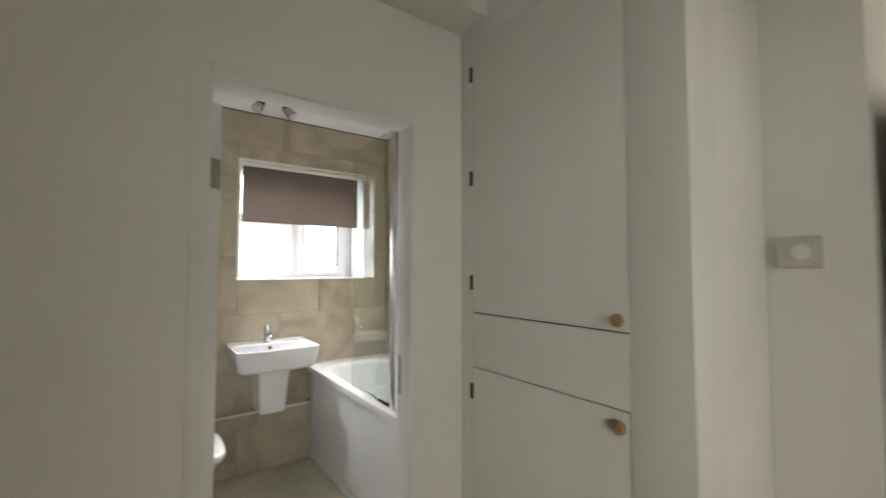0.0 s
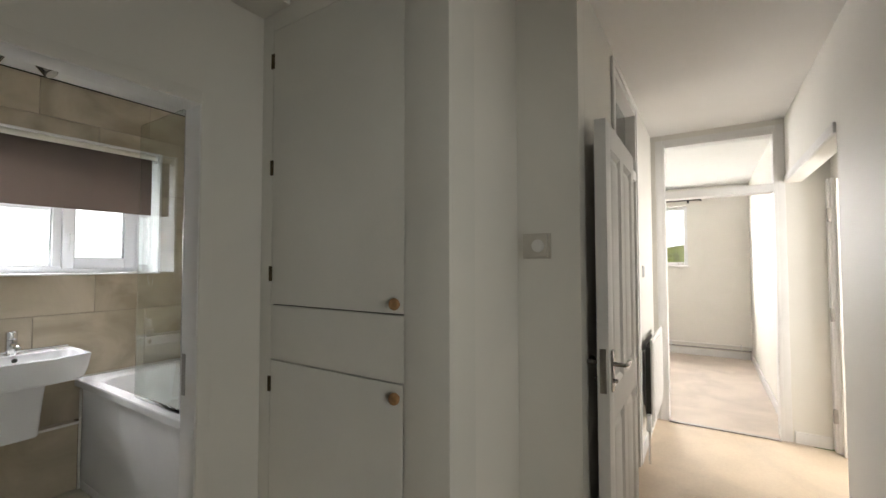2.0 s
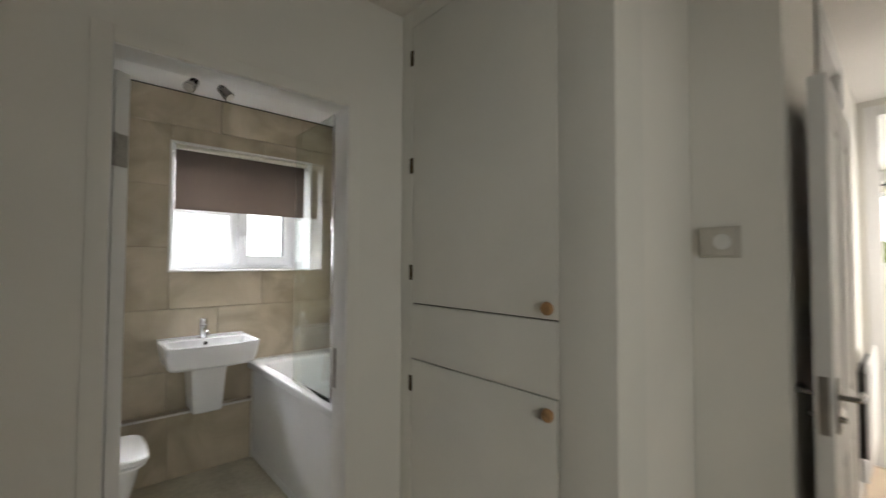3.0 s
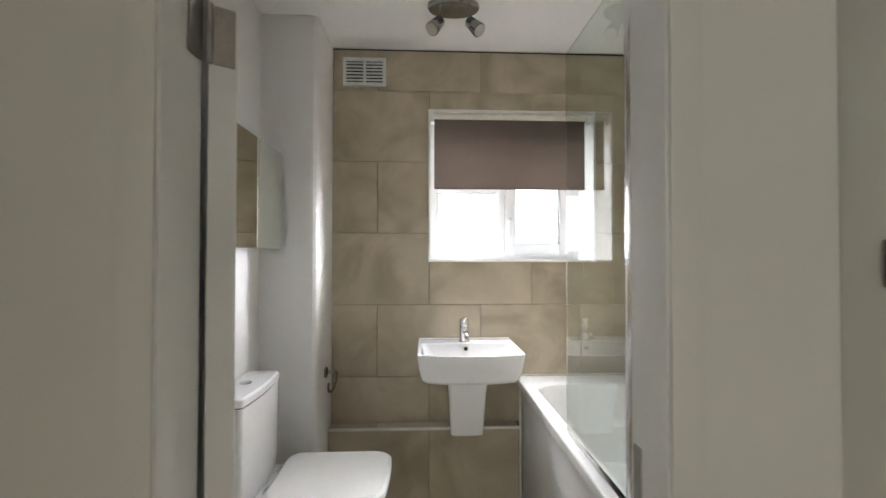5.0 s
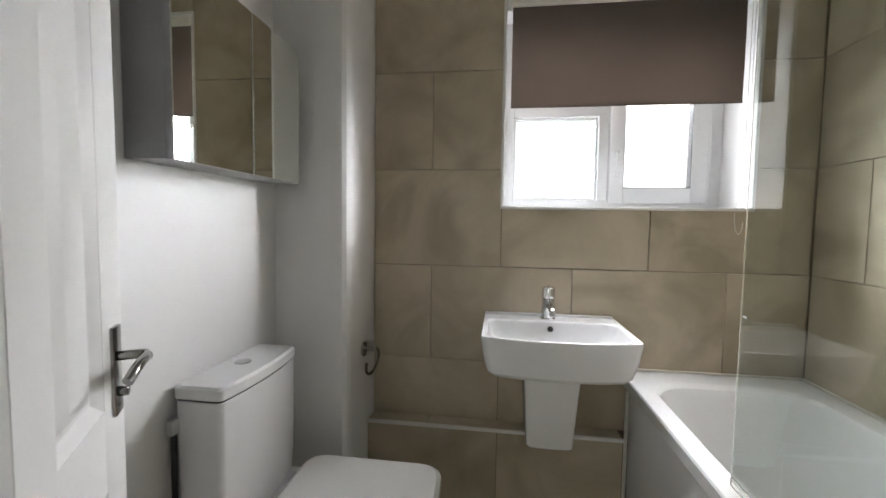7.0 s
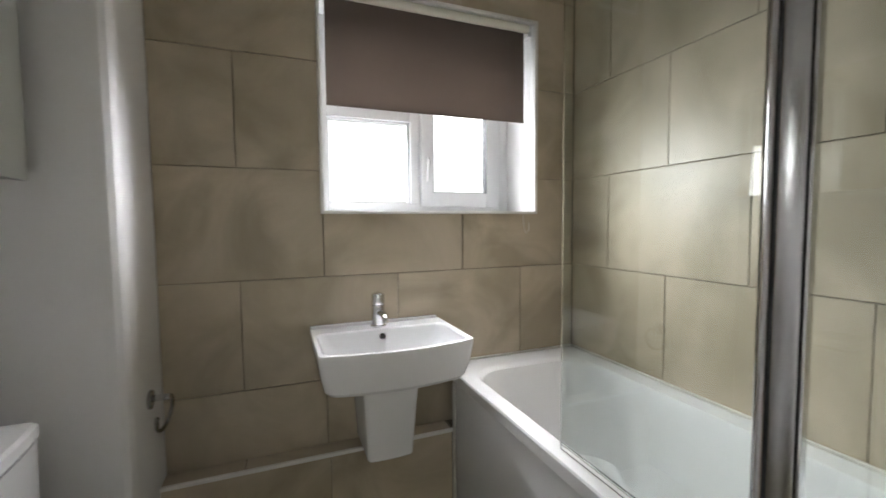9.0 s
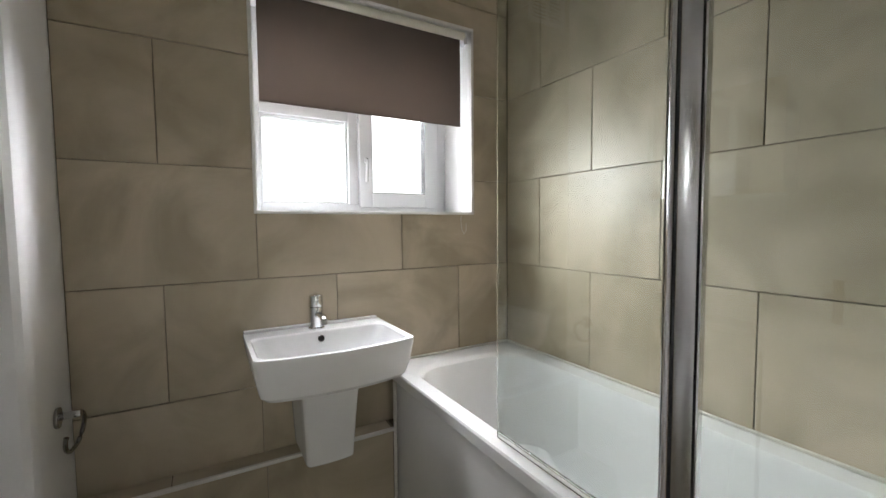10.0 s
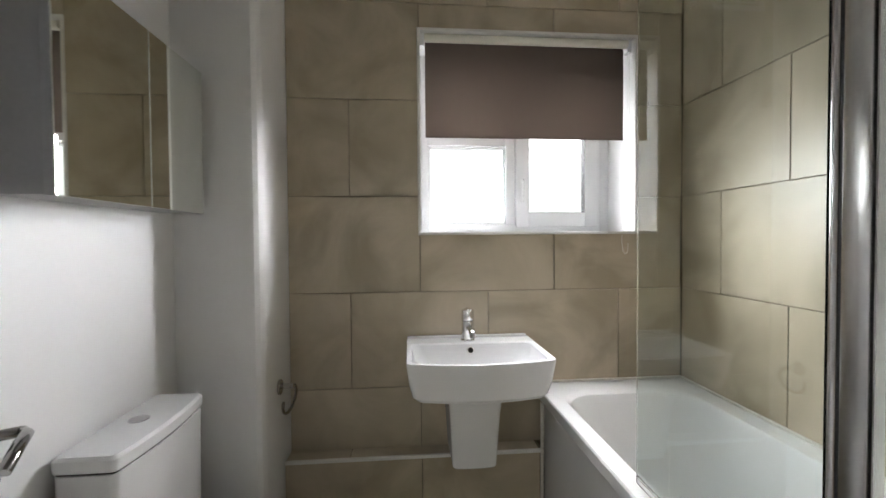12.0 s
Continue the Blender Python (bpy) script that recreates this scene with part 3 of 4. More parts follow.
for z0, z1, hz, kz, y0 in ((1.2395, 2.417, (1.367, 1.82, 2.284), 1.274, 0.9785), (0.06, 1.0045, (0.20, 0.905), 0.963, 0.984)):
    dr = part("door", box(CX, CX + 0.018, y0, 1.6885, z0, z1, 0.002), CUPBOARD, cup)
    for z in hz:
        bm = box(CX - 0.005, CX + 0.003, 1.682, 1.700, z - 0.032, z + 0.032, 0.0015)
        join(bm, rod((CX - 0.004, 1.691, z - 0.03), (CX - 0.004, 1.691, z + 0.03), 0.0045, segs=10))
        part("hinge", bm, BRASS, dr, "small dark brass hinge")
    prof = ((0.009, 0.0), (0.010, 0.008), (0.019, 0.014), (0.021, 0.021), (0.018, 0.028), (0.009, 0.031))
    bm = loft([[(CX - d, 1.003 + r * math.cos(2 * math.pi * k / 20), kz + r * math.sin(2 * math.pi * k / 20)) for k in range(20)] for r, d in prof])
    part("knob", bm, WOOD, dr, "turned wooden knob")

th = thing("thermostat", (2.85, 0.71, 1.48), "cream plastic thermostat on the wall end", "thermostat")
part("base_plate", box(2.846, 2.8548, 0.654, 0.772, 1.428, 1.532, 0.003), CREAMPLASTIC, th, "cream base plate")
part("housing", box(2.822, 2.8458, 0.662, 0.762, 1.435, 1.525, 0.005), CREAMPLASTIC, th)
part("dial", rod((2.822, 0.698, 1.48), (2.814, 0.698, 1.48), 0.026, segs=28, bevel=0.002), TRIMWHITE, th)

# ---- corridor fittings ----
rad = thing("radiator", (4.85, 0.5, 0.2), "white panel radiator on the corridor wall", "radiator")
part("panel", box(4.52, 5.30, 0.462, 0.474, 0.24, 0.86, 0.004), GLOSS, rad)
for k in range(22):
    part("flute", box(4.545 + k * 0.0335, 4.563 + k * 0.0335, 0.456, 0.4618, 0.27, 0.83, 0.003), GLOSS, rad)
# added dark block, stands for the shade between panel and wall
part("radiator_shade", box(4.54, 5.28, 0.476, 0.51, 0.27, 0.80, 0.003), GAP_SHADE, rad, "dark block painting the shade behind the panel")
for x in (4.65, 5.17):
    part("bracket", box(x, x + 0.03, 0.51, 0.5395, 0.35, 0.75), GLOSS, rad)
v = part("valve", rod((4.49, 0.485, 0.22), (4.49, 0.485, 0.34), 0.02, 0.016, bevel=0.004), UPVC, rad, "white thermostatic valve")
part("pipe", rod((4.49, 0.485, -0.004), (4.49, 0.485, 0.23), 0.008), CHROME, rad)
part("tail", rod((4.49, 0.485, 0.25), (4.53, 0.485, 0.25), 0.009), CHROME, rad)
sw = thing("light_switch", (4.95, 0.535, 1.33), "white plastic light switch on the corridor wall", "switch")
part("plate", box(4.72, 4.806, 0.5315, 0.5395, 1.30, 1.386, 0.003), UPVC, sw)
part("rocker", box(4.752, 4.774, 0.528, 0.532, 1.325, 1.36, 0.002), UPVC, sw)
sw2 = thing("light_switch", (6.0, -0.415, 1.30), "white plastic light switch on the bedroom wall", "switch")
part("plate", box(5.95, 6.036, -0.4195, -0.411, 1.25, 1.336, 0.003), UPVC, sw2)
part("rocker", box(5.982, 6.004, -0.411, -0.4075, 1.275, 1.31, 0.002), UPVC, sw2)

# ---- bedroom ----
def casement_window(name, axis, at, a0, a1, z0, z1, mull, label, t=0.06, fr=0.05):
    w = thing(name, (at, a0, z0) if axis == "x" else (a0, at, z0), label, "window", kind="structure")

    def b(p, q, r, s, d0=0.0, d1=t):
        return (at + d0, at + d1, p, q, r, s) if axis == "x" else (p, q, at + d0, at + d1, r, s)

    for e in ((a0, a0 + fr, z0, z1), (a1 - fr, a1, z0, z1), (a0 + fr, a1 - fr, z0, z0 + fr), (a0 + fr, a1 - fr, z1 - fr, z1), (mull - fr / 2, mull + fr / 2, z0 + fr, z1 - fr)):
        part("window_frame", box(*b(*e), 0.003), UPVC, w)
    return w, b


wb, bb = casement_window("window_2", "x", BX + 0.12, 0.361, 1.659, 1.371, 2.309, 1.0, "white plastic bedroom window with daylight")
for p, q in ((0.411, 0.975), (1.025, 1.609)):
    part("pane", box(*bb(p, q, 1.421, 2.259, 0.028, 0.034)), CLEAR, wb, smooth=False).visible_shadow = False
part("window_sill", box(BX - 0.03, BX + 0.119, 0.33, 1.69, 1.345, 1.3695, 0.004), GLOSS, wb)
for p, q in ((0.42, 0.44), (0.48, 0.50)):
    part("trickle_vent", box(BX + 0.112, BX + 0.1195, p, q, 1.385, 1.41, 0.002), CREAMPLASTIC, wb)
pole = thing("curtain_pole", (BX - 0.06, 1.0, 2.38), "thin black curtain pole over the bedroom window", "curtain pole")
part("rod", rod((BX - 0.07, 0.20, 2.38), (BX - 0.07, 1.85, 2.38), 0.011), BLACKMETAL, pole)
for y in (0.34, 1.70):
    bm = rod((BX - 0.07, y, 2.38), (BX - 0.0005, y, 2.38), 0.008)
    join(bm, box(BX - 0.008, BX - 0.0005, y - 0.015, y + 0.015, 2.34, 2.42, 0.002))
    part("bracket", bm, BLACKMETAL, pole)
part("finial", rod((BX - 0.07, 0.16, 2.38), (BX - 0.07, 0.20, 2.38), 0.022, 0.014, bevel=0.004), BLACKMETAL, pole)
pp = thing("heating_pipes", (BX - 0.04, 1.0, 0.1), "two thin heating pipes along the bedroom wall", "pipe")
for z in (0.13, 0.19):
    part("pipe", rod((BX - 0.04, -0.41, z), (BX - 0.04, 2.45, z), 0.011), TRIMWHITE if z > 0.15 else STEEL, pp)
for y in (-0.3, 0.6, 1.5):
    part("clip", box(BX - 0.05, BX - 0.0005, y, y + 0.02, 0.115, 0.205, 0.003), UPVC, pp)
solid("baseboard", box(BX - 0.014, BX - 0.0005, -0.41, 2.49, 0.002, 0.095, 0.004), GLOSS, "white painted bedroom skirting board", "baseboard", "structure")
solid("baseboard", box(5.61, BX - 0.02, -0.4195, -0.406, 0.002, 0.095, 0.004), GLOSS, "white painted bedroom skirting board", "baseboard", "structure")

# ---- bathroom window and blind ----
WY = 3.835
win, wbx = casement_window("window_1", "y", WY, WX0, WX1, WZ0, WZ1, 2.165, "white plastic bathroom window with obscured glass, blind half down", 0.065, 0.045)
part("transom_bar", box(WX0 + 0.045, 2.1425, WY + 0.001, WY + 0.064, 1.785, 1.845, 0.003), UPVC, win)
for p, q, r, s in ((WX0 + 0.045, 2.1425, WZ0 + 0.045, 1.785), (WX0 + 0.045, 2.1425, 1.845, WZ1 - 0.045)):
    bead = part("glazing_bead", box(p, p + 0.012, WY + 0.018, WY + 0.05, r, s, 0.003), UPVC, win)
    for e in ((q - 0.012, q, r, s), (p + 0.012, q - 0.012, r, r + 0.012), (p + 0.012, q - 0.012, s - 0.012, s)):
        part("glazing_bead", box(e[0], e[1], WY + 0.018, WY + 0.05, e[2], e[3], 0.003), UPVC, win)
    part("pane", box(p + 0.012, q - 0.012, WY + 0.036, WY + 0.0375, r + 0.012, s - 0.012), FROSTED, win, smooth=False).visible_shadow = False
sash = part("casement", box(2.192, 2.255, WY - 0.016, WY + 0.045, WZ0 + 0.03, WZ1 - 0.03, 0.004), UPVC, win)
for e in ((2.548, 2.612, WZ0 + 0.03, WZ1 - 0.03), (2.255, 2.548, WZ0 + 0.03, WZ0 + 0.102), (2.255, 2.548, WZ1 - 0.09, WZ1 - 0.03)):
    part("casement_rail", box(e[0], e[1], WY - 0.016, WY + 0.045, e[2], e[3], 0.004), UPVC, win)
for e in ((2.255, 2.2575, WZ0 + 0.102, WZ1 - 0.09), (2.5455, 2.548, WZ0 + 0.102, WZ1 - 0.09), (2.2575, 2.5455, WZ0 + 0.102, WZ0 + 0.1045)):
    part("seal", box(e[0], e[1], WY - 0.012, WY + 0.03, e[2], e[3]), BLACKRUB, win, "dark rubber glazing seal", smooth=False)
part("window_frame", box(2.612, 2.6335, WY + 0.002, WY + 0.06, WZ0 + 0.0455, WZ1 - 0.0455, 0.003), UPVC, win)
part("pane", box(2.2575, 2.5455, WY + 0.012, WY + 0.0135, WZ0 + 0.1045, WZ1 - 0.09), FROSTED, win, smooth=False).visible_shadow = False
bm = box(2.214, 2.232, WY - 0.030, WY - 0.016, 1.59, 1.62, 0.003)
join(bm, tube([(2.223, WY - 0.03, 1.61), (2.222, WY - 0.042, 1.60), (2.218, WY - 0.044, 1.56), (2.216, WY - 0.042, 1.50)], 0.007))
part("window_handle", bm, UPVC, win)

bl = thing("roller_blind", (2.19, 3.61, 2.19), "taupe fabric roller blind, half down", "blind")
part("roller", rod((1.727, 3.604, 2.200), (2.65, 3.604, 2.200), 0.0185, segs=28), ROLLER, bl, "cream roller tube")
bm = bmesh.new()
nx, nz = 24, 14
grid = [[bm.verts.new((1.729 + 0.912 * i / nx, 3.620 + 0.0018 * math.sin(i * 0.9) * (j / nz) + 0.0015 * math.sin(i * 0.37 + j * 0.3), 2.205 - (2.205 - 1.776) * j / nz)) for i in range(nx + 1)] for j in range(nz + 1)]
for j in range(nz):
    for i in range(nx):
        bm.faces.new((grid[j][i], grid[j][i + 1], grid[j + 1][i + 1], grid[j + 1][i]))
bmesh.ops.solidify(bm, geom=bm.faces[:], thickness=0.0012)
part("fabric", bm, BLIND, bl)
part("bottom_bar", box(1.7295, 2.6405, 3.6165, 3.6235, 1.770, 1.778, 0.002), BLIND, bl)
for x in (1.7065, 2.6505):
    part("bracket", box(x, x + 0.02, 3.60, 3.64, 2.165, 2.2205, 0.003), UPVC, bl)
chain = [(2.662, 3.60, 2.18 - 0.05 * k) for k in range(16)] + [(2.657, 3.60, 1.36), (2.650, 3.585, 1.31), (2.640, 3.572, 1.262), (2.628, 3.57, 1.245), (2.616, 3.57, 1.262), (2.612, 3.575, 1.31), (2.625, 3.588, 1.365)] + [(2.65, 3.60, 1.44 + 0.06 * k) for k in range(13)]
part("pull_cord", tube(chain, 0.0013, 6), TRIMWHITE, bl, "thin white pull cord")

# ---- bath and screen ----
RIM = 0.672
BX0, BX1, BY0, BY1 = 2.205, 2.9045, 1.874, 3.5795
bath = thing("bath", (2.55, 2.73, 0), "white acrylic bath with a flat white panel", "bath")
rings = [rounded(BX0, BX1, BY0, BY1, 0.012, RIM - 0.042), rounded(BX0, BX1, BY0, BY1, 0.012, RIM - 0.006), rounded(BX0 + 0.004, BX1 - 0.004, BY0 + 0.004, BY1 - 0.004, 0.012, RIM)]
inner = ((0.0, RIM - 0.0005), (0.006, RIM - 0.003), (0.014, RIM - 0.012), (0.022, RIM - 0.04), (0.045, RIM - 0.20), (0.075, RIM - 0.36), (0.12, RIM - 0.41), (0.2, RIM - 0.42))
for k, (s, z) in enumerate(inner):
    rings.append(rounded(BX0 + 0.062 + s * 0.7, BX1 - 0.082 - s * 0.6, BY0 + 0.08 + s, BY1 - 0.10 - s * 2.6, 0.14 + 0.2 * s, z))
tub = part("tub", loft(rings, False, True), ACRYLIC, bath)
part("panel", box(2.222, 2.236, BY0 + 0.004, 3.4865, 0.0, RIM - 0.04, 0.002), BATHPANEL, bath)
part("plinth_line", box(2.2195, 2.2225, BY0 + 0.004, 3.486, 0.0, 0.05, 0.001), BATHPANEL, bath)
part("waste", rod((2.55, 2.28, RIM - 0.4199), (2.55, 2.28, RIM - 0.414), 0.032, segs=24, bevel=0.002), CHROME, bath, "chrome waste")
part("overflow", rod((2.555, 1.978, 0.55), (2.555, 1.99, 0.55), 0.03, segs=24, bevel=0.003), CHROME, bath, "chrome overflow cover")
solid("trim_bath_seal_north", box(2.215, 2.904, 3.568, 3.5795, RIM + 0.0005, RIM + 0.011, 0.004), SEALANT, "white sealant bead", "trim", "structure")
solid("trim_bath_seal_east", box(2.893, 2.9045, 1.875, 3.567, RIM + 0.0005, RIM + 0.011, 0.004), SEALANT, "white sealant bead", "trim", "structure")

SX = 2.245
scr = thing("bath_screen", (SX, 2.3, RIM), "hinged glass bath screen with a chrome post", "bath screen")
part("glass_panel", box(SX - 0.003, SX + 0.003, 2.315, 2.805, RIM + 0.016, 2.19, 0.0012, 1), SCREEN_GLASS, scr, "clear hinged glass panel", smooth=False)
part("fixed_panel", box(SX - 0.003, SX + 0.003, 1.90, 2.262, RIM + 0.012, 2.19), SCREEN_GLASS, scr, "clear fixed glass panel", smooth=False)
bm = rod((SX, 2.304, RIM + 0.003), (SX, 2.304, 2.20), 0.008, segs=24)
post = part("post", bm, ALU, scr, "polished hinge post")
part("profile", box(SX - 0.012, SX + 0.011, 2.252, 2.288, RIM + 0.002, 2.20, 0.003), ALU, scr)
part("seal", box(SX - 0.008, SX + 0.008, 2.2885, 2.2945, RIM + 0.004, 2.195), BLACKRUB, scr, "black seal strip")
part("edge_strip", box(SX - 0.009, SX + 0.009, 2.2455, 2.2495, RIM + 0.003, 2.198, 0.001), CHROME, scr, "thin chrome edge strip", smooth=False)
part("seal", box(SX - 0.008, SX + 0.008, 2.2497, 2.2518, RIM + 0.004, 2.195), BLACKRUB, scr, "black seal strip", smooth=False)
part("wall_profile", box(SX - 0.014, SX + 0.014, 1.8745, 1.905, RIM + 0.002, 2.20, 0.003), ALU, scr)
part("drip_seal", box(SX - 0.005, SX + 0.006, 2.318, 2.803, RIM + 0.003, RIM + 0.022, 0.002), CLEAR, scr, "clear plastic drip seal")

# ---- basin and tap ----
bs = thing("wash_basin", (1.903, 3.42, 0.42), "white ceramic basin with a semi pedestal", "basin")
RZ = 0.888


def basin_ring(dx, front, back, z, r, bow):
    return rounded(1.637 + dx, 2.176 - dx, 3.192 + front, 3.5785 - back, r, z, 6, bow)


rings = [basin_ring(0.14, 0.15, 0.0, 0.730, 0.03, 0.0), basin_ring(0.055, 0.06, 0.0, 0.736, 0.03, 0.03), basin_ring(0.034, 0.034, 0.0, 0.743, 0.032, 0.034), basin_ring(0.022, 0.022, 0.0, 0.757, 0.034, 0.035), basin_ring(0.010, 0.010, 0.0, 0.81, 0.026, 0.037), basin_ring(0.001, 0.002, 0.0, RZ - 0.008, 0.022, 0.038), basin_ring(0.003, 0.004, 0.0, RZ, 0.02, 0.038),
         basin_ring(0.016, 0.017, 0.100, RZ, 0.03, 0.037), basin_ring(0.022, 0.022, 0.106, RZ - 0.006, 0.035, 0.036), basin_ring(0.035, 0.034, 0.118, RZ - 0.05, 0.05, 0.034), basin_ring(0.075, 0.07, 0.15, RZ - 0.095, 0.06, 0.02), basin_ring(0.19, 0.13, 0.185, RZ - 0.103, 0.02, 0.0)]
part("bowl", loft(rings), PORCELAIN, bs)
part("back_lip", box(1.641, 2.165, 3.556, 3.5787, RZ - 0.004, RZ + 0.011, 0.005, 3), PORCELAIN, bs)
part("pedestal", loft([rounded(1.817, 1.979, 3.338, 3.5785, 0.014, 0.434, 6, 0.006), rounded(1.813, 1.983, 3.331, 3.5785, 0.017, 0.441, 6, 0.008), rounded(1.800, 1.994, 3.302, 3.5785, 0.018, 0.66, 6, 0.010), rounded(1.792, 2.002, 3.29, 3.5785, 0.02, 0.745, 6, 0.010)]), PORCELAIN, bs)
bm = bmesh.new()
bmesh.ops.create_cone(bm, cap_ends=True, segments=24, radius1=0.013, radius2=0.013, depth=0.005, matrix=Matrix.Translation((1.903, 3.4665, 0.858)) @ Matrix.Rotation(radians(76), 4, "X"))
part("overflow", bm, CHROME, bs, "chrome overflow ring")
# no hole is cut; a dark disc paints its shade
bm = bmesh.new()
bmesh.ops.create_cone(bm, cap_ends=True, segments=20, radius1=0.0105, radius2=0.0105, depth=0.0065, matrix=Matrix.Translation((1.903, 3.4655, 0.858)) @ Matrix.Rotation(radians(76), 4, "X"))
part("overflow_shade", bm, GAP_SHADE, bs, "dark disc painting the shade of the overflow hole")
part("waste", rod((1.903, 3.36, RZ - 0.1029), (1.903, 3.36, RZ - 0.098), 0.028, bevel=0.002), CHROME, bs, "chrome waste")
tp = thing("mixer_tap", (1.898, 3.515, RZ), "chrome single-lever basin mixer tap", "tap")
bm = loft([[(1.898 + r * math.cos(2 * math.pi * k / 28), 3.515 + r * math.sin(2 * math.pi * k / 28), z) for k in range(28)] for r, z in ((0.031, RZ + 0.0), (0.031, RZ + 0.005), (0.027, RZ + 0.009), (0.0255, RZ + 0.05), (0.0255, RZ + 0.085))])
part("body", bm, CHROME, tp)
bm = tube([(1.898, 3.50, RZ + 0.055), (1.899, 3.475, RZ + 0.062), (1.90, 3.445, RZ + 0.064), (1.901, 3.42, RZ + 0.060), (1.901, 3.405, RZ + 0.050)], 0.0125, 18)
part("spout", bm, CHROME, tp)
part("aerator", rod((1.901, 3.407, RZ + 0.05), (1.902, 3.402, RZ + 0.036), 0.012, bevel=0.002), STEEL, tp)
bm = rod((1.898, 3.515, RZ + 0.086), (1.898, 3.515, RZ + 0.132), 0.027, 0.0255, segs=28, bevel=0.004)
part("cap", bm, CHROME, tp)
part("lever", box(1.892, 1.904, 3.475, 3.53, RZ + 0.132, RZ + 0.139, 0.003), CHROME, tp)

# ---- toilet ----
wc = thing("toilet", (1.15, 2.92, 0), "white close-coupled ceramic toilet, lid down", "toilet")
cx0, cx1, cy0, cy1 = 0.872, 1.004, 2.728, 3.110
part("cistern", loft([rounded(cx0, cx1 - 0.008, cy0 + 0.008, cy1 - 0.008, 0.014, 0.42, 6, 0.014, "+x"), rounded(cx0, cx1 - 0.003, cy0 + 0.003, cy1 - 0.003, 0.014, 0.5, 6, 0.016, "+x"), rounded(cx0, cx1, cy0, cy1, 0.014, 0.806, 6, 0.016, "+x")]), PORCELAIN, wc)
# thin near-black layer, the shade line under the lid put in as colour
part("lid_shade", loft([rounded(cx0, cx1 - 0.004, cy0 + 0.004, cy1 - 0.004, 0.012, z, 6, 0.016, "+x") for z in (0.8062, 0.8118)]), GAP_SHADE, wc, "thin dark layer painting the shade under the cistern lid")
lid = part("cistern_lid", loft([rounded(cx0 - 0.003, cx1 + 0.001, cy0 - 0.001, cy1 + 0.001, 0.013, 0.812, 6, 0.016, "+x"), rounded(cx0 - 0.003, cx1 + 0.003, cy0 - 0.003, cy1 + 0.003, 0.013, 0.816, 6, 0.016, "+x"), rounded(cx0 - 0.003, cx1 + 0.003, cy0 - 0.003, cy1 + 0.003, 0.013, 0.840, 6, 0.016, "+x"), rounded(cx0 + 0.003, cx1 - 0.004, cy0 + 0.004, cy1 - 0.004, 0.012, 0.847, 6, 0.015, "+x")]), PORCELAIN, wc)
part("flush_button", rod((0.937, 2.919, 0.847), (0.937, 2.919, 0.852), 0.024, segs=28, bevel=0.002), CHROME, lid, "chrome flush button")
part("pan", loft([rounded(0.90, 1.40, 2.80, 3.04, 0.08, 0.0, 8), rounded(0.90, 1.415, 2.795, 3.045, 0.09, 0.05, 8), rounded(0.89, 1.455, 2.775, 3.065, 0.11, 0.22, 8), rounded(0.875, 1.49, 2.755, 3.085, 0.13, 0.34, 8), rounded(0.872, 1.50, 2.74, 3.10, 0.14, 0.395, 8), rounded(0.872, 1.505, 2.738, 3.102, 0.14, 0.42, 8)]), PORCELAIN, wc)
part("seat", loft([rounded(1.075, 1.51, 2.735, 3.105, 0.07, 0.423, 10, 0.015, "+x"), rounded(1.072, 1.513, 2.732, 3.108, 0.07, 0.432, 10, 0.015, "+x"), rounded(1.075, 1.511, 2.735, 3.105, 0.07, 0.442, 10, 0.015, "+x")]), SEAT, wc)
part("seat_lid", loft([rounded(1.066, 1.515, 2.730, 3.110, 0.06, 0.4445, 10, 0.015, "+x"), rounded(1.062, 1.52, 2.726, 3.114, 0.06, 0.452, 10, 0.015, "+x"), rounded(1.064, 1.518, 2.728, 3.112, 0.06, 0.466, 10, 0.015, "+x"), rounded(1.075, 1.505, 2.74, 3.10, 0.055, 0.474, 10, 0.015, "+x")]), SEAT, wc, "white plastic toilet lid")
for y in (2.84, 3.0):
    part("seat_hinge", rod((1.055, y - 0.02, 0.447), (1.055, y + 0.02, 0.447), 0.012, bevel=0.003), CHROME, wc)
part("inlet_valve", box(0.872, 0.888, 2.70, 2.727, 0.725, 0.765, 0.003), UPVC, wc, "white plastic inlet fitting")
part("supply_pipe", rod((0.88, 2.714, 0.0), (0.88, 2.714, 0.725), 0.0075), BLACKRUB, wc, "dark supply pipe")

# ---- mirror cabinet, roll holder, vent, spotlight, towel rail ----
cab = thing("mirror_cabinet", (0.92, 2.9, 1.407), "grey wall cabinet with two mirror doors", "cabinet")
part("carcass", box(0.8555, 0.962, 2.622, 3.186, 1.409, 1.862, 0.002), CABSIDE, cab)
for y0, y1 in ((2.618, 2.912), (2.9165, 3.19)):
    d = part("door", box(0.9635, 0.9805, y0, y1, 1.407, 1.864, 0.0015), CABSIDE, cab)
    part("mirror", box(0.981, 0.985, y0, y1, 1.407, 1.864, 0.0012, 1), MIRROR, d, "bevelled mirror glass", smooth=False)
ho = thing("toilet_roll_holder", (1.145, 3.43, 0.74), "chrome toilet roll ring holder", "roll holder")
part("rosette", rod((1.1392, 3.43, 0.745), (1.149, 3.43, 0.745), 0.030, segs=24, bevel=0.003), DARKCHROME, ho)
part("arm", rod((1.148, 3.43, 0.748), (1.198, 3.425, 0.750), 0.011, bevel=0.002), CHROME, ho)
ring = [(1.19 + 0.010 * math.sin(a), 3.428 - 0.004 * math.cos(a), 0.697 + 0.055 * math.cos(a)) for a in [radians(20 + 16 * k) for k in range(17)]]
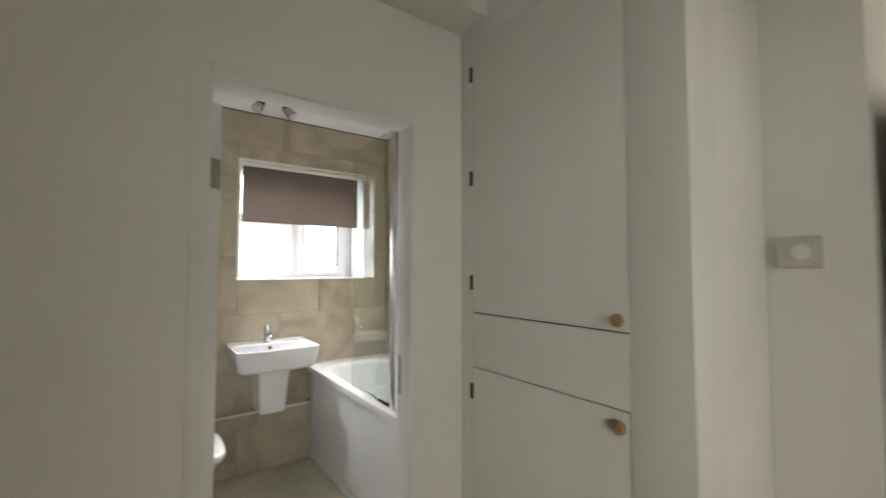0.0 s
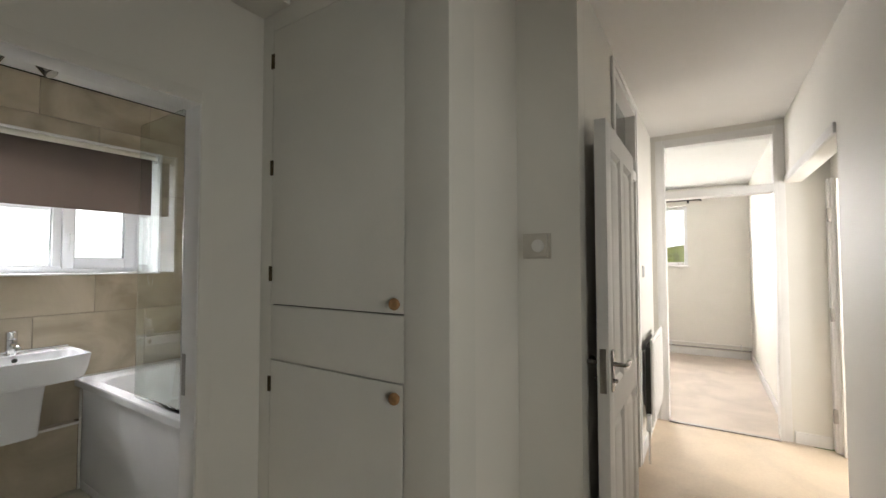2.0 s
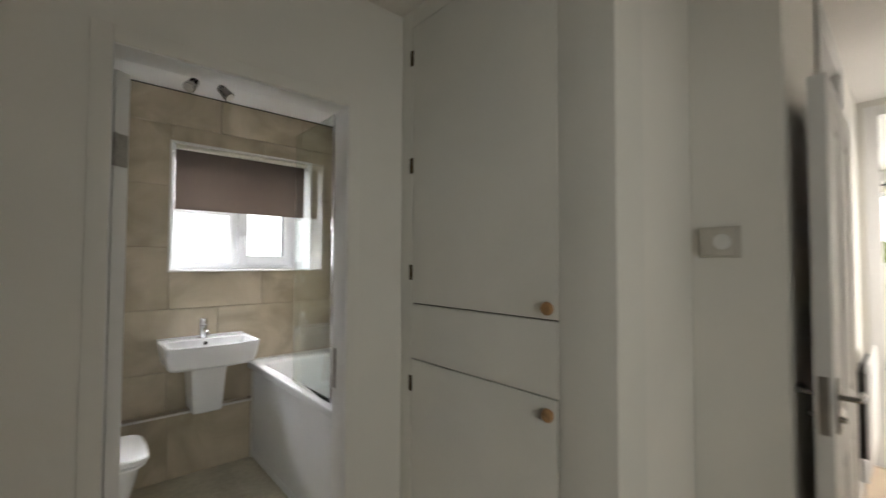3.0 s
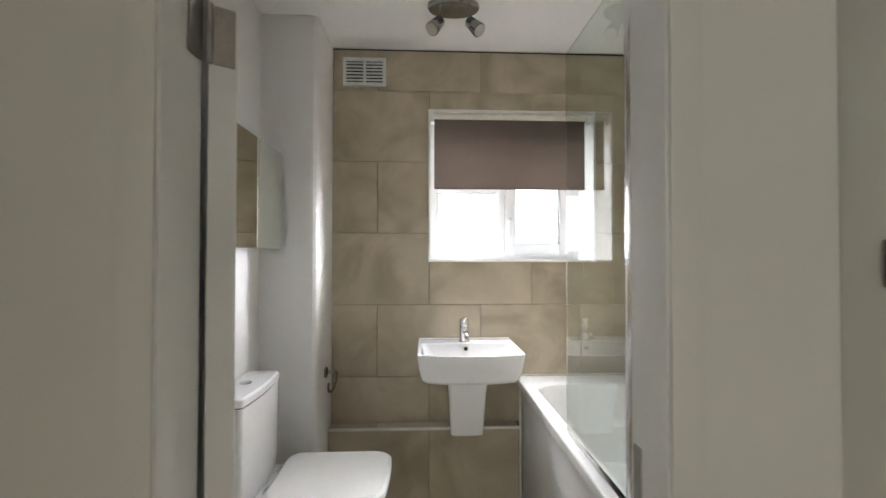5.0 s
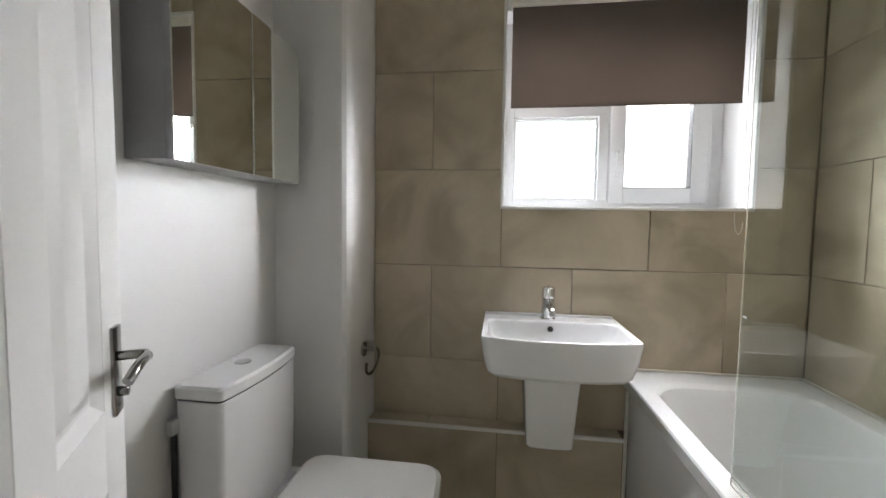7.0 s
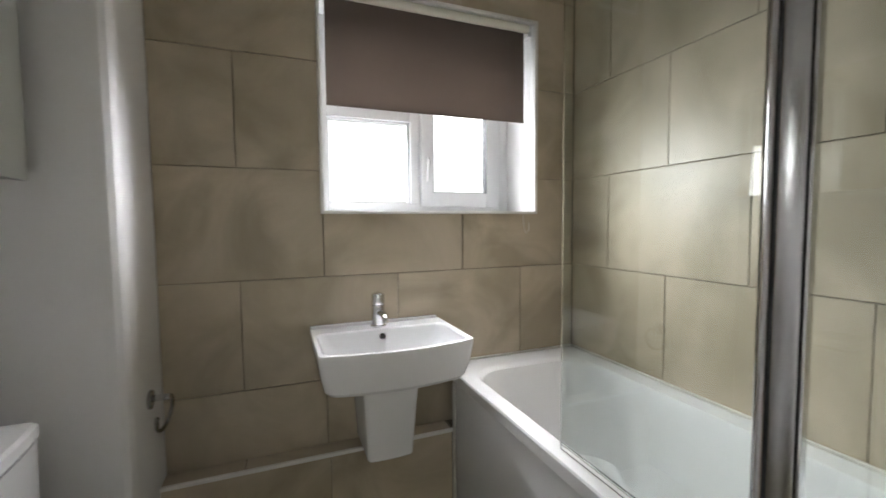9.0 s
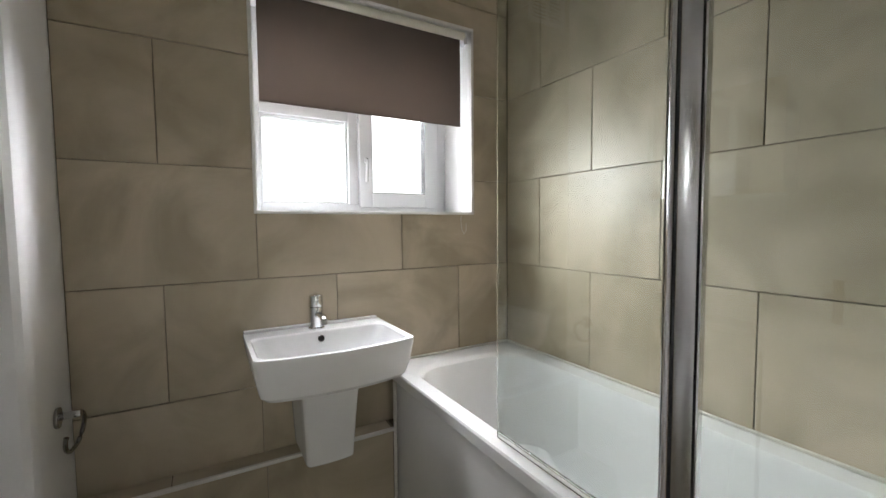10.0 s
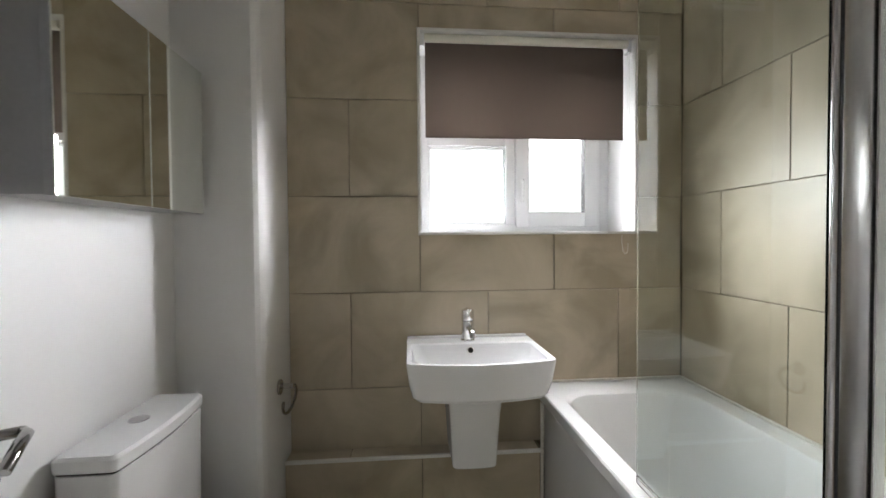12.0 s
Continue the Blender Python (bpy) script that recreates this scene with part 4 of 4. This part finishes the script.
ring = [(x - 0.02 * (0.75 - z) / 0.11, y + 0.05 * math.sin(radians(20 + 16 * k)), z) for k, (x, y, z) in enumerate(ring)]
part("ring", tube(ring, 0.006, 10), DARKCHROME, ho)
vt = thing("wall_vent", (1.32, 3.575, 2.44), "white plastic louvred wall vent", "vent")
# dark sheet paints the shade seen between the slats
part("backing", box(1.205, 1.44, 3.574, 3.5795, 2.365, 2.515), GAP_SHADE, vt, smooth=False)
for b in ((1.198, 1.218, 2.358, 2.522), (1.427, 1.447, 2.358, 2.522), (1.218, 1.427, 2.358, 2.378), (1.218, 1.427, 2.502, 2.522), (1.314, 1.331, 2.378, 2.502)):
    part("frame", box(b[0], b[1], 3.564, 3.5792, b[2], b[3], 0.002), UPVC, vt)
for k in range(6):
    for x0, x1 in ((1.218, 1.314), (1.331, 1.427)):
        z = 2.388 + k * 0.0195
        bm = box(x0, x1, -0.001, 0.001, -0.0072, 0.0072)
        bm.transform(Matrix.Translation((0, 3.569, z + 0.004)) @ Matrix.Rotation(radians(-28), 4, "X"))
        part("slat", bm, UPVC, vt, smooth=False)
sp = thing("ceiling_spotlight", (1.81, 3.14, CEILING), "chrome two-head ceiling spotlight, switched off", "spotlight")
part("base", loft([[(1.81 + 0.125 * s * math.cos(a), 3.14 + 0.075 * s * math.sin(a), z) for a in [2 * math.pi * k / 40 for k in range(40)]] for s, z in ((1.0, CEILING - 0.0005), (1.0, CEILING - 0.016), (0.94, CEILING - 0.024), (0.3, CEILING - 0.026))]), DARKCHROME, sp)
for x, dx in ((1.745, -0.05), (1.885, 0.055)):
    p, q = Vector((x, 3.125, CEILING - 0.085)), Vector((x + dx * 0.8, 3.085, CEILING - 0.148))
    part("stem", rod((x, 3.14, CEILING - 0.024), (x, 3.13, CEILING - 0.09), 0.007), CHROME, sp)
    h = part("head", rod(p, q, 0.026, 0.034, segs=28, bevel=0.004), DARKCHROME, sp)
    part("lens", rod(q, q + (q - p).normalized() * 0.002, 0.028, segs=24), CREAMPLASTIC, h, "pale lamp lens")
tr = thing("towel_rail", (0.90, 2.25, 0.5), "black ladder towel rail behind the door", "towel rail")
for y in (2.03, 2.44):
    part("upright", rod((0.895, y, 0.50), (0.895, y, 1.93), 0.013), BLACKMETAL, tr)
for z in [1.91] + [1.565 - 0.0505 * k for k in range(10)] + [0.915 - 0.0505 * k for k in range(8)]:
    part("bar", rod((0.903, 2.03, z), (0.903, 2.44, z), 0.0105, segs=16), BLACKMETAL, tr)
part("collar", box(0.885, 0.917, 2.04, 2.43, 1.452, 1.486, 0.004), BLACKMETAL, tr)
for z in (0.6, 1.5):
    for y in (2.03, 2.44):
        part("bracket", rod((0.8552, y, z), (0.895, y, z), 0.009), BLACKMETAL, tr)

# ---- tiles ----
def tile_mesh(cells_a, cells_z, keep):
    """One tile as a slab of cells with a small chamfer: local a to the right, z up, face at depth 0, back at TW."""
    bm = bmesh.new()
    vs = {}

    def v(i, j, s):
        if (i, j, s) not in vs:
            vs[i, j, s] = bm.verts.new((cells_a[i], s * TW * 0.98, cells_z[j]))
        return vs[i, j, s]

    for i, j in keep:
        bm.faces.new((v(i, j, 0), v(i + 1, j, 0), v(i + 1, j + 1, 0), v(i, j + 1, 0)))
        for di, dj, (p, q) in ((-1, 0, ((0, 0), (0, 1))), (1, 0, ((1, 0), (1, 1))), (0, -1, ((0, 0), (1, 0))), (0, 1, ((0, 1), (1, 1)))):
            if (i + di, j + dj) not in keep:
                bm.faces.new((v(i + p[0], j + p[1], 0), v(i + q[0], j + q[1], 0), v(i + q[0], j + q[1], 1), v(i + p[0], j + p[1], 1)))
    bmesh.ops.recalc_face_normals(bm, faces=bm.faces)
    rim = [e for e in bm.edges if len(e.link_faces) == 2 and abs(e.verts[0].co.y) < 1e-6 and abs(e.verts[1].co.y) < 1e-6 and e.calc_face_angle(0) > 1]
    bmesh.ops.bevel(bm, geom=rim, offset=0.0012, segments=1, affect="EDGES")
    return bm


def tile_wall(parent, place, a0, a1, z0, z1, phase, holes=(), w=0.60, h=0.415, zbase=0.26, joint=0.003):
    """Half-bond courses of large tiles; place maps (a, depth, z) to the world."""
    k = math.floor((z0 - zbase) / h)
    while zbase + k * h < z1 - 0.01:
        r0, r1 = max(z0, zbase + k * h) + joint / 2, min(z1, zbase + (k + 1) * h) - joint / 2
        p = phase + (w / 2 if k % 2 else 0)
        i = math.floor((a0 - p) / w)
        while p + i * w < a1 - 0.004:
            c0, c1 = max(a0, p + i * w) + joint / 2, min(a1, p + (i + 1) * w) - joint / 2
            i += 1
            if c1 - c0 < 0.006 or r1 - r0 < 0.006:
                continue
            ca = sorted({c0, c1, *[x for hh in holes for x in hh[:2] if c0 < x < c1]})
            cz = sorted({r0, r1, *[x for hh in holes for x in hh[2:] if r0 < x < r1]})
            keep = {(m, n) for m in range(len(ca) - 1) for n in range(len(cz) - 1) if not any(hh[0] < (ca[m] + ca[m + 1]) / 2 < hh[1] and hh[2] < (cz[n] + cz[n + 1]) / 2 < hh[3] for hh in holes)}
            if not keep:
                continue
            bm = tile_mesh(ca, cz, keep)
            jit = random.uniform(-0.0004, 0.0004)
            for vert in bm.verts:
                vert.co = place(vert.co.x, vert.co.y + jit, vert.co.z)
            part("tile", bm, TILE, parent, smooth=False)
        k += 1


hole = (WX0 - 0.008, WX1 + 0.008, WZ0 - 0.008, WZ1 + 0.008)
tile_wall(wall_north, lambda a, d, z: (a, 3.58 + d, z), 1.1405, 2.9035, 0.408, CEILING - 0.008, 1.10, (hole,))
tile_wall(wall_east, lambda a, d, z: (2.905 + d, a, z), 1.875, 3.578, 0.60, CEILING - 0.008, 0.34)
tile_wall(ledge, lambda a, d, z: (a, 3.487 + d, z), 1.1405, 2.204, 0.002, 0.404, 1.10, zbase=-0.005)
for x0, x1 in ((1.1405, 1.398), (1.402, 1.998), (2.002, 2.204)):
    part("tile", box(x0, x1, 3.493, 3.5785, 0.4045, 0.412, 0.001, 1), TILE, ledge, smooth=False)
